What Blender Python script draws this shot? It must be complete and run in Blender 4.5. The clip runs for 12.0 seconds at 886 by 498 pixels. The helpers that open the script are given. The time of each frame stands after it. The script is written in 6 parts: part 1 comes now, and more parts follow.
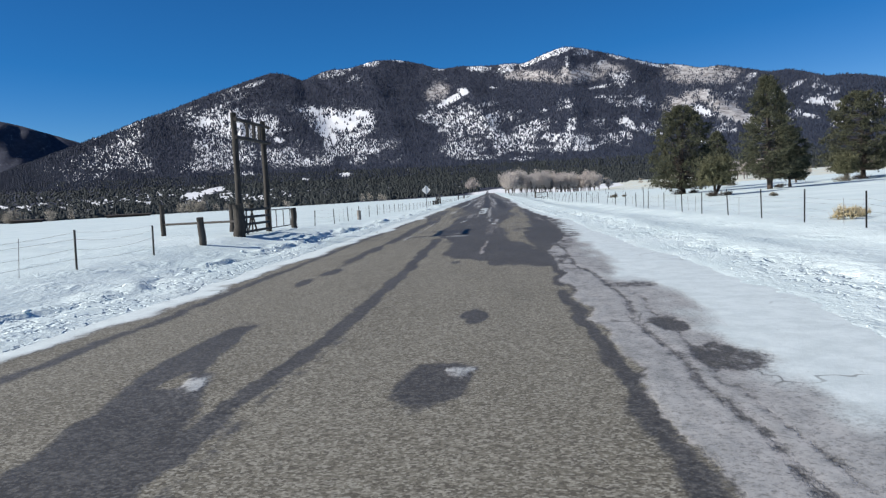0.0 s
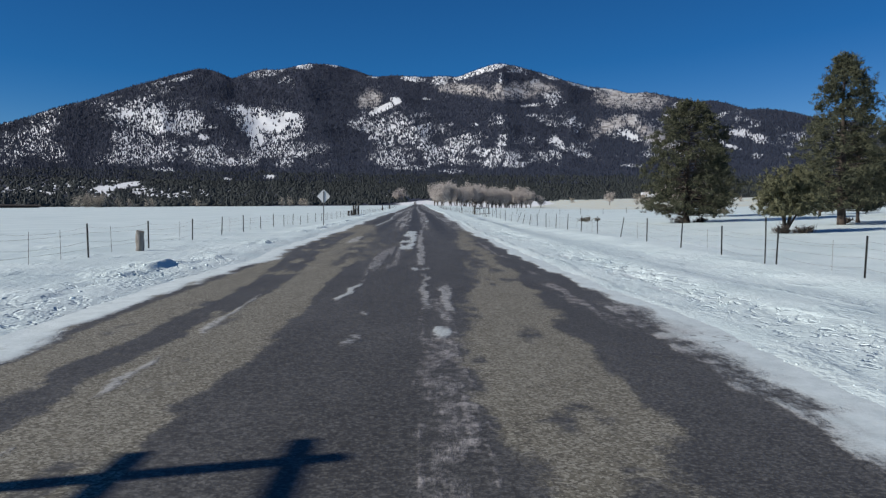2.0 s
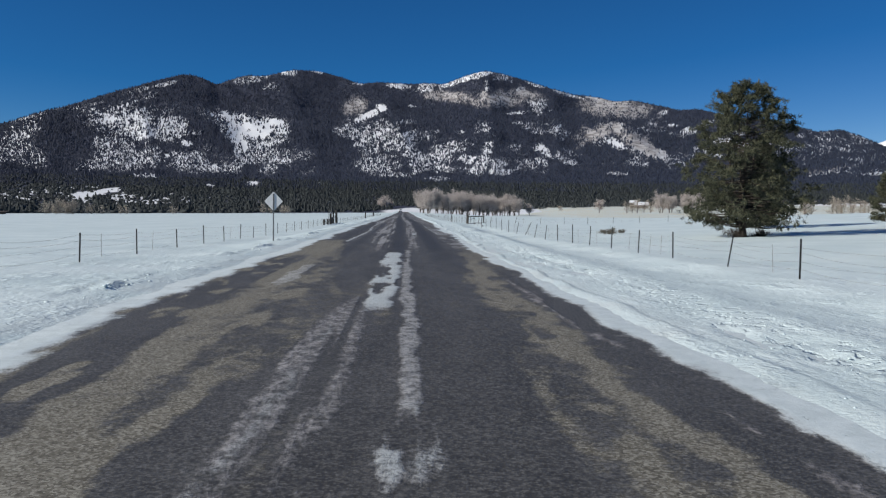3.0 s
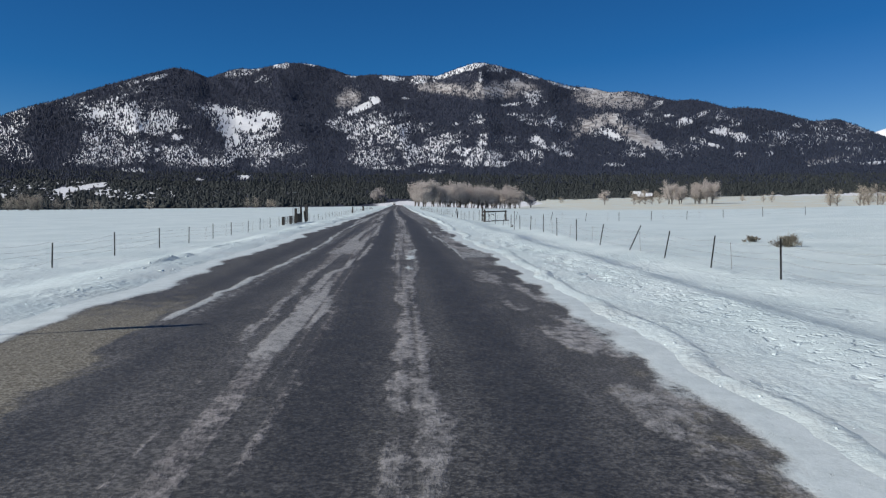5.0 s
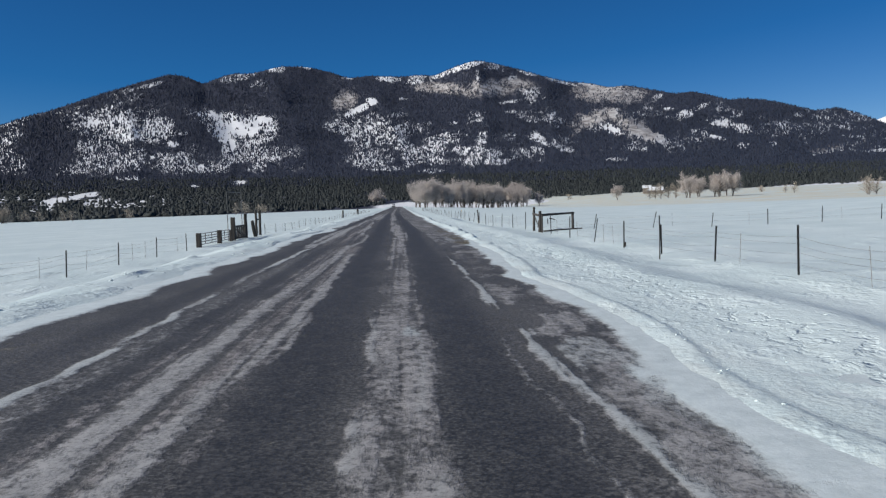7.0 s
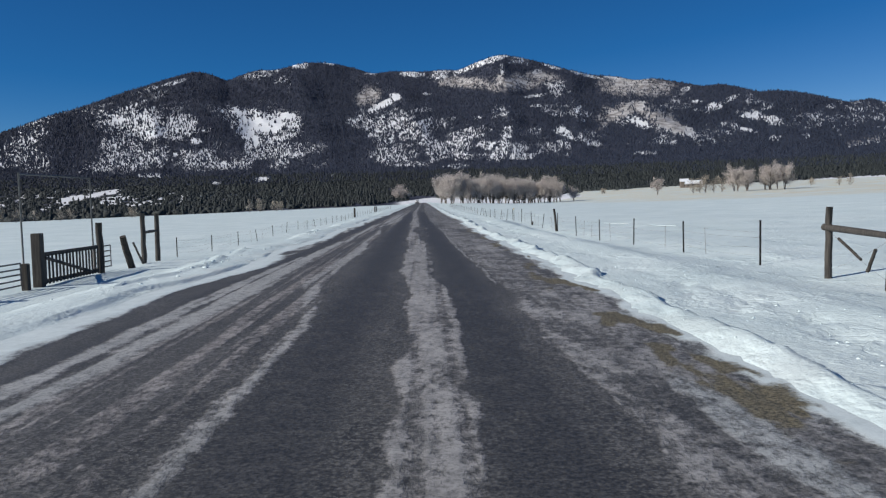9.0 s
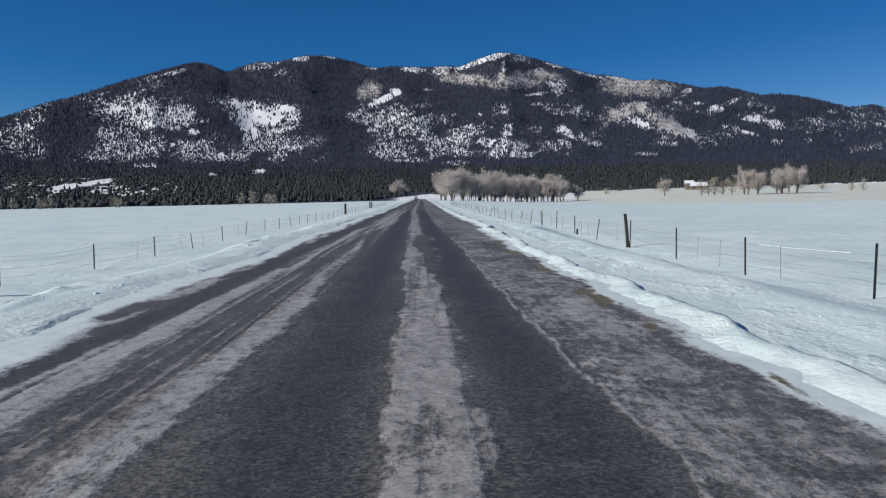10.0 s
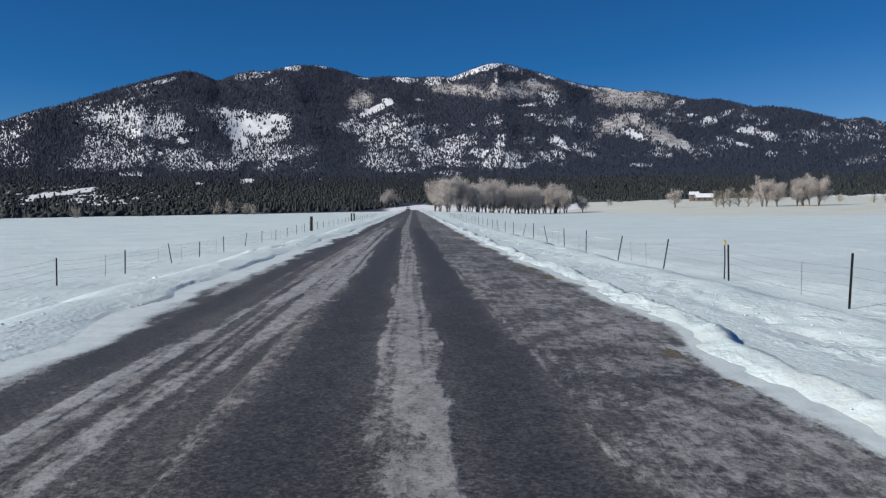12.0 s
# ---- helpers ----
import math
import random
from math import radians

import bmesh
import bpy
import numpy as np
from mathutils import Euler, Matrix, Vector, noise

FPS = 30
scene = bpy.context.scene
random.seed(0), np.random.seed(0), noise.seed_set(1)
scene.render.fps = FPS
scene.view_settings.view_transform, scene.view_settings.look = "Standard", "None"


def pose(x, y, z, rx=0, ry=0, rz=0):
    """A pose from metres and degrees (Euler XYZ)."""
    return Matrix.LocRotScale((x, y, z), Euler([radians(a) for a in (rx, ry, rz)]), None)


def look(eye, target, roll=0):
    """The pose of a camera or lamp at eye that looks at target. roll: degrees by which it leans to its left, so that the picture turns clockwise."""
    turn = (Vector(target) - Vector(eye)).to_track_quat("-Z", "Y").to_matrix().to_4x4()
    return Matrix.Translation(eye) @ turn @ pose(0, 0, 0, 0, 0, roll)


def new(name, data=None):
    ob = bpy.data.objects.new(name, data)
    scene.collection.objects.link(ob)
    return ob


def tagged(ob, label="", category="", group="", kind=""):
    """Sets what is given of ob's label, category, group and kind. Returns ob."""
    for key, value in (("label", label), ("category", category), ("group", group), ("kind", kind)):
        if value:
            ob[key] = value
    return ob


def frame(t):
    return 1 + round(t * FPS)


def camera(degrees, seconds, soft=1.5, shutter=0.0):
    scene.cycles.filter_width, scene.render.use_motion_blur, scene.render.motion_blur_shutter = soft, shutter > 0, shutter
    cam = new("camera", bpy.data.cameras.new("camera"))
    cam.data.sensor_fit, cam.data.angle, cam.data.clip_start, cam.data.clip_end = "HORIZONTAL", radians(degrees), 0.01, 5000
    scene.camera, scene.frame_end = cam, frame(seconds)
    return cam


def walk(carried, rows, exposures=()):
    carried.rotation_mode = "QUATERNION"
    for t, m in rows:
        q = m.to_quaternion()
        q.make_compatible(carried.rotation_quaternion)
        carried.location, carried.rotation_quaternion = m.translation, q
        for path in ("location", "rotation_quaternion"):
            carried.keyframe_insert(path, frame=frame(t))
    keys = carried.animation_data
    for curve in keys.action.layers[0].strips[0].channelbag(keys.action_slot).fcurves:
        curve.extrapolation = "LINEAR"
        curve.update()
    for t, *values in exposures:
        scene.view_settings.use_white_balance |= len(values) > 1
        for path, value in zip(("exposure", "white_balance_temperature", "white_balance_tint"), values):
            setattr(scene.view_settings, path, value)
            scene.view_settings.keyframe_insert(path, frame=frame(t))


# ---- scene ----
# ---------------------------------------------------------------- camera
cam = camera(55.98, 12.0, soft=1.3)
PATH = [
    (0, (0.001, 0.003, 1.467), (-0.1210, 1.9945, 1.3343), -2.74),
    (0.5, (-0.144, 6.745, 1.504), (-0.2050, 8.7394, 1.3717), -2.49),
    (1, (-0.226, 13.716, 1.549), (-0.2406, 15.7120, 1.4161), -1.20),
    (1.5, (-0.232, 20.640, 1.551), (-0.1944, 22.6356, 1.4294), 0.22),
    (2, (-0.257, 27.495, 1.563), (-0.1987, 29.4914, 1.4518), 0.56),
    (2.5, (-0.220, 34.661, 1.589), (-0.1438, 36.6566, 1.4902), 0.79),
    (3, (-0.263, 41.758, 1.574), (-0.1696, 43.7533, 1.4810), 0.74),
    (5, (0.021, 71.088, 1.561), (0.1269, 73.0817, 1.4512), 0.29),
    (5.5, (0.148, 78.646, 1.556), (0.2551, 80.6396, 1.4445), -0.53),
    (6, (0.168, 86.074, 1.554), (0.2755, 88.0676, 1.4410), -0.70),
    (6.5, (0.249, 93.674, 1.551), (0.3548, 95.6683, 1.4406), -0.97),
    (7, (0.273, 101.394, 1.545), (0.3755, 103.3889, 1.4357), -1.32),
    (9, (0.262, 131.561, 1.562), (0.3058, 133.5567, 1.4440), -1.65),
    (9.5, (0.108, 139.096, 1.566), (0.1521, 141.0916, 1.4422), -1.22),
    (10, (-0.004, 146.738, 1.559), (0.0465, 148.7330, 1.4331), -0.36),
    (10.5, (-0.073, 154.486, 1.542), (-0.0168, 156.4809, 1.4175), 0.12),
    (11, (-0.169, 162.316, 1.516), (-0.1047, 164.3116, 1.4051), 0.21),
    (11.5, (-0.240, 170.212, 1.532), (-0.1685, 172.2083, 1.4370), 0.25),
    (12, (-0.294, 178.070, 1.547), (-0.2229, 180.0662, 1.4468), -0.11),
]
walk(cam, [(t, look(eye, target, roll)) for t, eye, target, roll in PATH], [(0, 0.48), (0.3, 0.20), (0.5, 0.08), (1.0, 0.05), (12, 0.05)])

# ---------------------------------------------------------------- light
SUN_ELEVATION, SUN_AZIMUTH = radians(29.3), radians(254)
world = bpy.data.worlds.new("winter_sky")
scene.world = world
world.use_nodes = True
wn = world.node_tree.nodes
sky = wn.new("ShaderNodeTexSky")
sky.sky_type = "NISHITA"
sky.sun_disc = False
sky.sun_elevation, sky.sun_rotation = SUN_ELEVATION, SUN_AZIMUTH
sky.altitude, sky.air_density, sky.dust_density, sky.ozone_density = 2300, 0.9, 0.1, 3.0
wn["Background"].inputs["Strength"].default_value = 0.078
clear = wn.new("ShaderNodeMix")  # the deep blue of thin, dry mountain air
clear.data_type, clear.blend_type = "RGBA", "MULTIPLY"
clear.inputs[0].default_value = 1.0
glow = wn.new("ShaderNodeMapRange")  # whiter towards the sun
glow.inputs[1].default_value, glow.inputs[2].default_value = 3.0, 7.5
tint = wn.new("ShaderNodeMix")
tint.data_type = "RGBA"
tint.inputs[6].default_value, tint.inputs[7].default_value = (0.133, 0.54, 0.885, 1.0), (0.75, 0.86, 1.0, 1.0)
world.node_tree.links.new(sky.outputs[0], glow.inputs[0])
world.node_tree.links.new(glow.outputs[0], tint.inputs[0])
world.node_tree.links.new(tint.outputs[2], clear.inputs[7])
world.node_tree.links.new(sky.outputs[0], clear.inputs[6])
world.node_tree.links.new(clear.outputs[2], wn["Background"].inputs["Color"])
sun = new("sun", bpy.data.lights.new("sun", "SUN"))
sun.data.energy, sun.data.angle, sun.data.color = 4.7, radians(0.53), (1.0, 0.955, 0.87)
sun_from = Vector((math.sin(SUN_AZIMUTH) * math.cos(SUN_ELEVATION), math.cos(SUN_AZIMUTH) * math.cos(SUN_ELEVATION), math.sin(SUN_ELEVATION)))
sun.matrix_world = look(sun_from * 100, (0, 0, 0))


# ---------------------------------------------------------------- node helpers
class Mat:
    """A small builder of node materials."""

    def __init__(self, name, rough=0.8):
        self.m = bpy.data.materials.new(name)
        self.m.use_nodes = True
        self.nt = self.m.node_tree
        self.bsdf = self.nt.nodes["Principled BSDF"]
        self.bsdf.inputs["Roughness"].default_value = rough
        self.co = self.node("ShaderNodeTexCoord").outputs["Object"]

    def node(self, kind):
        return self.nt.nodes.new(kind)

    def put(self, value, socket):
        if hasattr(value, "is_output"):
            self.nt.links.new(value, socket)
        elif value is not None:
            socket.default_value = (*value, 1.0) if isinstance(value, tuple) and len(value) == 3 and socket.type == "RGBA" else value

    def scaled(self, sx, sy, sz, shift=(0, 0, 0)):
        n = self.node("ShaderNodeMapping")
        n.inputs["Scale"].default_value, n.inputs["Location"].default_value = (sx, sy, sz), shift
        self.put(self.co, n.inputs["Vector"])
        return n.outputs[0]

    def noise(self, scale=1.0, detail=4, rough=0.55, at=None, distort=0.0):
        n = self.node("ShaderNodeTexNoise")
        n.inputs["Scale"].default_value, n.inputs["Detail"].default_value = scale, detail
        n.inputs["Roughness"].default_value, n.inputs["Distortion"].default_value = rough, distort
        self.put(at or self.co, n.inputs["Vector"])
        return n.outputs[0]

    def math(self, op, a, b=0.0, c=0.0, clamp=False):
        n = self.node("ShaderNodeMath")
        n.operation, n.use_clamp = op, clamp
        for v, s in zip((a, b, c), n.inputs):
            self.put(v, s)
        return n.outputs[0]

    def ramp(self, v, lo, hi, a=0.0, b=1.0):
        n = self.node("ShaderNodeMapRange")
        n.interpolation_type = "SMOOTHSTEP"
        for value, s in zip((v, lo, hi, a, b), n.inputs):
            self.put(value, s)
        return n.outputs[0]

    def mix(self, f, a, b):
        n = self.node("ShaderNodeMix")
        n.data_type = "RGBA"
        self.put(f, n.inputs[0])
        self.put(a, n.inputs[6])
        self.put(b, n.inputs[7])
        return n.outputs[2]

    def attr(self, name):
        n = self.node("ShaderNodeAttribute")
        n.attribute_name = name
        return n.outputs["Fac"]

    def random(self):
        return self.node("ShaderNodeObjectInfo").outputs["Random"]

    def island(self):
        return self.node("ShaderNodeNewGeometry").outputs["Random Per Island"]

    def xyz(self):
        n = self.node("ShaderNodeSeparateXYZ")
        self.put(self.co, n.inputs[0])
        return n.outputs

    def done(self, color, rough=None, bump=None, depth=0.02, strength=0.6, metal=None):
        self.put(color, self.bsdf.inputs["Base Color"])
        self.put(rough, self.bsdf.inputs["Roughness"])
        self.put(metal, self.bsdf.inputs["Metallic"])
        if bump is not None:
            n = self.node("ShaderNodeBump")
            n.inputs["Strength"].default_value, n.inputs["Distance"].default_value = strength, depth
            self.put(bump, n.inputs["Height"])
            self.nt.links.new(n.outputs[0], self.bsdf.inputs["Normal"])
        return self.m


# ---------------------------------------------------------------- mesh helpers
def raw_mesh(name, verts, faces, mat, smooth=False, attrs=None):
    """A mesh from arrays of vertices and of equal-sided faces."""
    verts, faces = np.asarray(verts, np.float32), np.asarray(faces, np.int32)
    me = bpy.data.meshes.new(name)
    me.vertices.add(len(verts))
    me.vertices.foreach_set("co", verts.ravel())
    n, k = faces.shape
    me.loops.add(n * k)
    me.loops.foreach_set("vertex_index", faces.ravel())
    me.polygons.add(n)
    me.polygons.foreach_set("loop_start", np.arange(0, n * k, k, dtype=np.int32))
    me.polygons.foreach_set("use_smooth", np.full(n, smooth))
    for key, values in (attrs or {}).items():
        a = me.attributes.new(key, "FLOAT", "POINT")
        a.data.foreach_set("value", np.asarray(values, np.float32))
    me.update(calc_edges=True)
    me.validate()
    me.materials.append(mat)
    return me


def grid_faces(nu, nv):
    """Quads of a grid whose vertices run over u fastest."""
    i = (np.arange(nv - 1)[:, None] * nu + np.arange(nu - 1)[None]).ravel()
    return np.stack([i, i + 1, i + nu + 1, i + nu], 1)


def lattice(ix, iy, seed):
    h = (ix * 374761393 + iy * 668265263 + seed * 1442695041) & 0x7FFFFFFF
    h = ((h ^ (h >> 13)) * 1274126177) & 0x7FFFFFFF
    return ((h ^ (h >> 16)) & 0xFFFF) / 65535.0


def vnoise(x, y, seed=0):
    """Smooth value noise from 0 to 1 over arrays."""
    x, y = np.broadcast_arrays(np.asarray(x, float), np.asarray(y, float))
    ix, iy = np.floor(x).astype(np.int64), np.floor(y).astype(np.int64)
    fx, fy = x - ix, y - iy
    fx, fy = fx * fx * (3 - 2 * fx), fy * fy * (3 - 2 * fy)
    a, b = lattice(ix, iy, seed), lattice(ix + 1, iy, seed)
    c, d = lattice(ix, iy + 1, seed), lattice(ix + 1, iy + 1, seed)
    return (a * (1 - fx) + b * fx) * (1 - fy) + (c * (1 - fx) + d * fx) * fy


def fbm(x, y, octaves=4, seed=0, gain=0.5):
    total, amp, norm = 0.0, 1.0, 0.0
    for o in range(octaves):
        total = total + amp * vnoise(x * 2.0**o, y * 2.0**o, seed + o)
        norm, amp = norm + amp, amp * gain
    return total / norm


def smooth(lo, hi, v):
    s = np.clip((np.asarray(v, float) - lo) / (hi - lo), 0, 1)
    return s * s * (3 - 2 * s)


def part(name, bm, mat, parent=None, label=""):
    """Links a bmesh as one mesh object under a thing."""
    me = bpy.data.meshes.new(name)
    bm.to_mesh(me)
    bm.free()
    me.materials.append(mat)
    ob = new(name, me)
    ob.parent = parent
    if label:
        tagged(ob, label)
    return ob


def tube(bm, points, radii, sides=6, cap=True):
    """A tapered tube along points."""
    rings, pts = [], [Vector(p) for p in points]
    for i, p in enumerate(pts):
        d = (pts[min(i + 1, len(pts) - 1)] - pts[max(i - 1, 0)]).normalized()
        u = d.cross(Vector((0, 0, 1)) if abs(d.z) < 0.9 else Vector((1, 0, 0))).normalized()
        v = d.cross(u)
        r = radii[i] if isinstance(radii, (list, tuple)) else radii
        rings.append([bm.verts.new(p + r * (math.cos(2 * math.pi * k / sides) * u + math.sin(2 * math.pi * k / sides) * v)) for k in range(sides)])
    for a, b in zip(rings, rings[1:]):
        for k in range(sides):
            bm.faces.new((a[k], a[(k + 1) % sides], b[(k + 1) % sides], b[k])).smooth = sides > 5
    if cap:
        bm.faces.new(rings[0])
        bm.faces.new(rings[-1][::-1])
    return bm


def box(bm, lo, hi, bevel=0.0):
    v = bmesh.ops.create_cube(bm, size=1.0)["verts"]
    for p in v:
        p.co = Vector([lo[n] + (p.co[n] + 0.5) * (hi[n] - lo[n]) for n in range(3)])
    if bevel:
        bmesh.ops.bevel(bm, geom=[e for e in bm.edges if e.verts[0] in v], offset=bevel, segments=1, affect="EDGES")
    return bm


# ---------------------------------------------------------------- the lie of the land
def left_edge(y):
    return np.interp(y, (0, 10, 14, 18, 25, 29, 34, 42, 90, 120, 147, 149.6, 152, 158, 185, 230), (-5.2, -5.15, -4.95, -4.8, -4.95, -4.9, -4.55, -4.5, -4.6, -4.5, -4.4, -4.1, -3.9, -4.2, -4.2, -4.0)) + 0.45 * (vnoise(y * 0.16, 0, 7) - 0.5) + 0.25 * (vnoise(y * 0.8, 3, 8) - 0.5)


def right_edge(y):
    at = (0, 18, 30, 40, 50, 60, 75, 85, 92, 97, 100, 106, 112, 118, 134, 140, 150, 160, 166, 184, 191, 230)
    edge = (3.2, 3.2, 2.95, 3.1, 2.85, 2.7, 2.5, 2.7, 2.85, 2.95, 2.65, 2.6, 2.85, 2.6, 2.9, 3.07, 2.95, 3.05, 2.85, 2.65, 2.9, 2.5)
    return np.interp(y, at, edge) + 0.2 * (vnoise(y * 0.13, 9, 17) - 0.5) + 0.25 * (vnoise(y * 0.7, 5, 18) - 0.5) + 0.25 * smooth(128, 142, y) * (fbm(y * 1.0, 8.0, 2, 19) - 0.5)


def berm(x, y):
    """Height of the ploughed snow beside the road and of the fields beyond it."""
    wl, wr = left_edge(y), right_edge(y)
    dl, dr = wl - x, x - wr
    lump = fbm(x * 1.3, y * 1.1, 3, 31)
    crumb = fbm(x * 4.2, y * 3.2, 3, 41) - 0.5
    clod = smooth(0.60, 0.78, fbm(x * 3.1, y * 2.6, 2, 43))
    # left: a low ploughed ridge with clods, then down (or up) to the fence
    at_fence = np.interp(y, (0, 20, 25, 33, 45, 60, 75, 95, 120, 150, 160, 167, 173, 185, 200, 208, 220), (0.34, 0.36, 0.44, 0.36, 0.15, 0.08, -0.02, -0.31, -0.43, -0.44, -0.45, -0.50, -0.63, -0.68, -0.58, -0.72, -0.76))
    gate_run = smooth(0.30, 0.62, vnoise(y * 0.33, 1, 51)) * (1 - 0.4 * smooth(45, 65, y) * (1 - smooth(120, 140, y)))
    gate_run = np.maximum(gate_run, 0.8 * (1 - smooth(36, 46, y)))
    gate_run = gate_run * (1 - 0.45 * smooth(126, 138, y))
    ledge = 1.35 + 0.8 * (fbm(y * 0.45, 2.0, 3, 55) - 0.5)
    left = -0.035 + 0.09 * smooth(-0.05, 1.1, dl) + (0.06 + 0.14 * lump) * smooth(ledge - 0.03, ledge + 0.12, dl) * np.exp(-np.maximum(dl - ledge, 0) / 1.1) * gate_run * (0.25 + 0.75 * smooth(0.38 - 0.2 * (1 - smooth(36, 46, y)), 0.6, vnoise(y * 1.5, 7, 56)))
    shelf = 0.38 + 0.5 * (fbm(y * 0.25, 6.0, 2, 46) - 0.5)
    left = left + 0.06 * smooth(0.3, 0.6, vnoise(y * 0.4, 3, 47)) * smooth(shelf, shelf + 0.07, dl) * np.exp(-np.maximum(dl - shelf, 0) / 0.35) * smooth(126, 136, y)
    left = left + (crumb * 0.07 + 0.07 * clod) * np.exp(-(((dl - 1.55) / 0.55) ** 2)) * gate_run
    left = left + (at_fence - 0.07) * smooth(1.3, 3.9, dl) - 0.011 * np.clip(dl - 5, 0, 250) * smooth(0, 6, dl)
    # right: a sharp low ridge at the edge, trampled snow, then the rising pasture
    r_fence = np.interp(y, (0, 50, 60, 75, 93, 101, 109, 117, 129, 150, 155, 160, 166, 171, 192, 198, 203, 210, 240), (0.17, 0.14, 0.16, 0.10, -0.08, -0.01, -0.06, 0.07, 0.04, 0.12, 0.06, 0.01, -0.14, -0.19, -0.11, -0.07, -0.19, -0.30, -0.32))
    step = 0.66 + 0.3 * (vnoise(y * 0.22, 6, 57) - 0.5) + 0.07 * (vnoise(y * 0.9, 6, 58) - 0.5)
    ridge = 0.022 + 0.02 * lump + (0.015 + 0.07 * lump * vnoise(y * 1.1, 2, 59) + 0.05 * (crumb + 0.5) * vnoise(y * 2.7, 4, 60)) * smooth(128, 142, y)
    right = -0.05 + 0.045 * smooth(-0.05, 0.6, dr) + ridge * smooth(0.0, step - 0.08, dr) * (1 - smooth(step - 0.02, step + 0.05, dr)) * smooth(25, 60, y)
    trampled = np.exp(-(((dr - 1.75) / 0.5) ** 2)) * (0.35 + 0.65 * smooth(0.35, 0.6, vnoise(y * 0.12, 4, 53)))
    foot = smooth(0.54, 0.66, fbm(x * 3.6, y * 2.2, 2, 45))
    right = right + (crumb * 0.09 - 0.05 * foot + 0.02 * clod) * trampled + (0.03 + 0.07 * smooth(128, 142, y)) * crumb * smooth(0.0, 0.2, dr) * (1 - smooth(step - 0.1, step, dr)) + 0.05 * np.exp(-(((dr - 2.6) / 0.6) ** 2))
    right = right + (r_fence - 0.06 - 0.12) * smooth(2.6, 4.2, dr) + 0.12 * smooth(4.4, 6.0, dr) - 1.4 * smooth(210, 600, y) * smooth(3, 60, dr)
    rise = np.maximum(x - 9.5 - 0.16 * np.maximum(y - 100, 0), 0)
    right = right + 0.045 * np.minimum(rise, 300) * rise / (rise + 9) * (1 - 0.6 * smooth(150, 300, y)) + 0.0165 * np.clip(y - 420, 0, 500) * smooth(40, 150, x)
    out = np.where(dl > 0, left, right)
    return np.where((dl <= 0) & (dr <= 0), np.maximum(-0.25, -0.05 - 0.6 * np.minimum(-dl, -dr)), out)


def land(x, y):
    """Height of the snow at a place."""
    x, y = np.asarray(x, float), np.asarray(y, float)
    far = smooth(40, 200, np.abs(x)) + smooth(250, 500, y)
    roll = (fbm(x * 0.05, y * 0.05, 3, 61) - 0.5) * 0.35 * smooth(7, 20, np.abs(x + 1))
    drift = (fbm(x * 0.6, y * 0.35, 3, 71) - 0.5) * 0.10 * smooth(4.4, 8, np.abs(x + 1)) * (1 - smooth(40, 90, np.abs(x)))
    return berm(x, y) + roll + drift + 0.6 * (fbm(x * 0.012, y * 0.012, 2, 81) - 0.5) * np.clip(far, 0, 1)


def z_at(x, y):
    return float(land(np.array([x]), np.array([y]))[0])


# the mountain, seen from the valley: az in degrees from +y towards +x, el in degrees
CENTRE = (0.0, 92.0, 1.5)


def hill(az, top, el, left, right, w):
    d = az - top
    return el - np.where(d < 0, left, right) * (np.sqrt(d * d + w * w) - w)


def skyline(az):
    hills = [hill(az, -21.8, 6.12, 0.42, 0.05, 0.8), hill(az, -14.5, 8.62, 0.37, 0.52, 1.0), hill(az, -10.4, 8.80, 0.50, 0.14, 1.0), hill(az, -6.7, 9.30, 0.38, 0.42, 2.4),
             hill(az, -1.6, 8.66, 0.30, 0.25, 2.0), hill(az, 1.7, 8.66, 0.25, 0.32, 1.6), hill(az, 5.5, 9.5, 0.42, 0.31, 0.8), hill(az, 12.0, 7.85, 0.3, 0.24, 0.8),
             hill(az, 15.2, 7.46, 0.15, 0.26, 0.8), hill(az, 19.5, 6.85, 0.25, 0.35, 0.6), hill(az, 22.9, 6.24, 0.2, 0.30, 0.8), hill(az, 28.2, 5.27, 0.12, 0.50, 0.5)]
    e = np.maximum(np.log(sum(np.exp(14 * h) for h in hills)) / 14, 0.9)
    return e + 0.10 * (fbm(az * 0.9, 0.3, 3, 91) - 0.5)


def general_range(el):
    return np.interp(el, (-0.6, 0.0, 1.0, 2.3, 4.5, 5.4, 6.85, 9.6), (430, 620, 1250, 1850, 2750, 3000, 3700, 4550))


def spur(az, el, az_top, el_top, az_foot, el_foot, width):
    s = (el_top - el) / (el_top - el_foot)
    d = az - (az_top + (az_foot - az_top) * s)
    return np.exp(-np.abs(d / np.where(d < 0, 1.5 * width, 0.62 * width)) ** 1.3) * smooth(-0.12, 0.1, s) * (1 - smooth(0.8, 1.15, s))


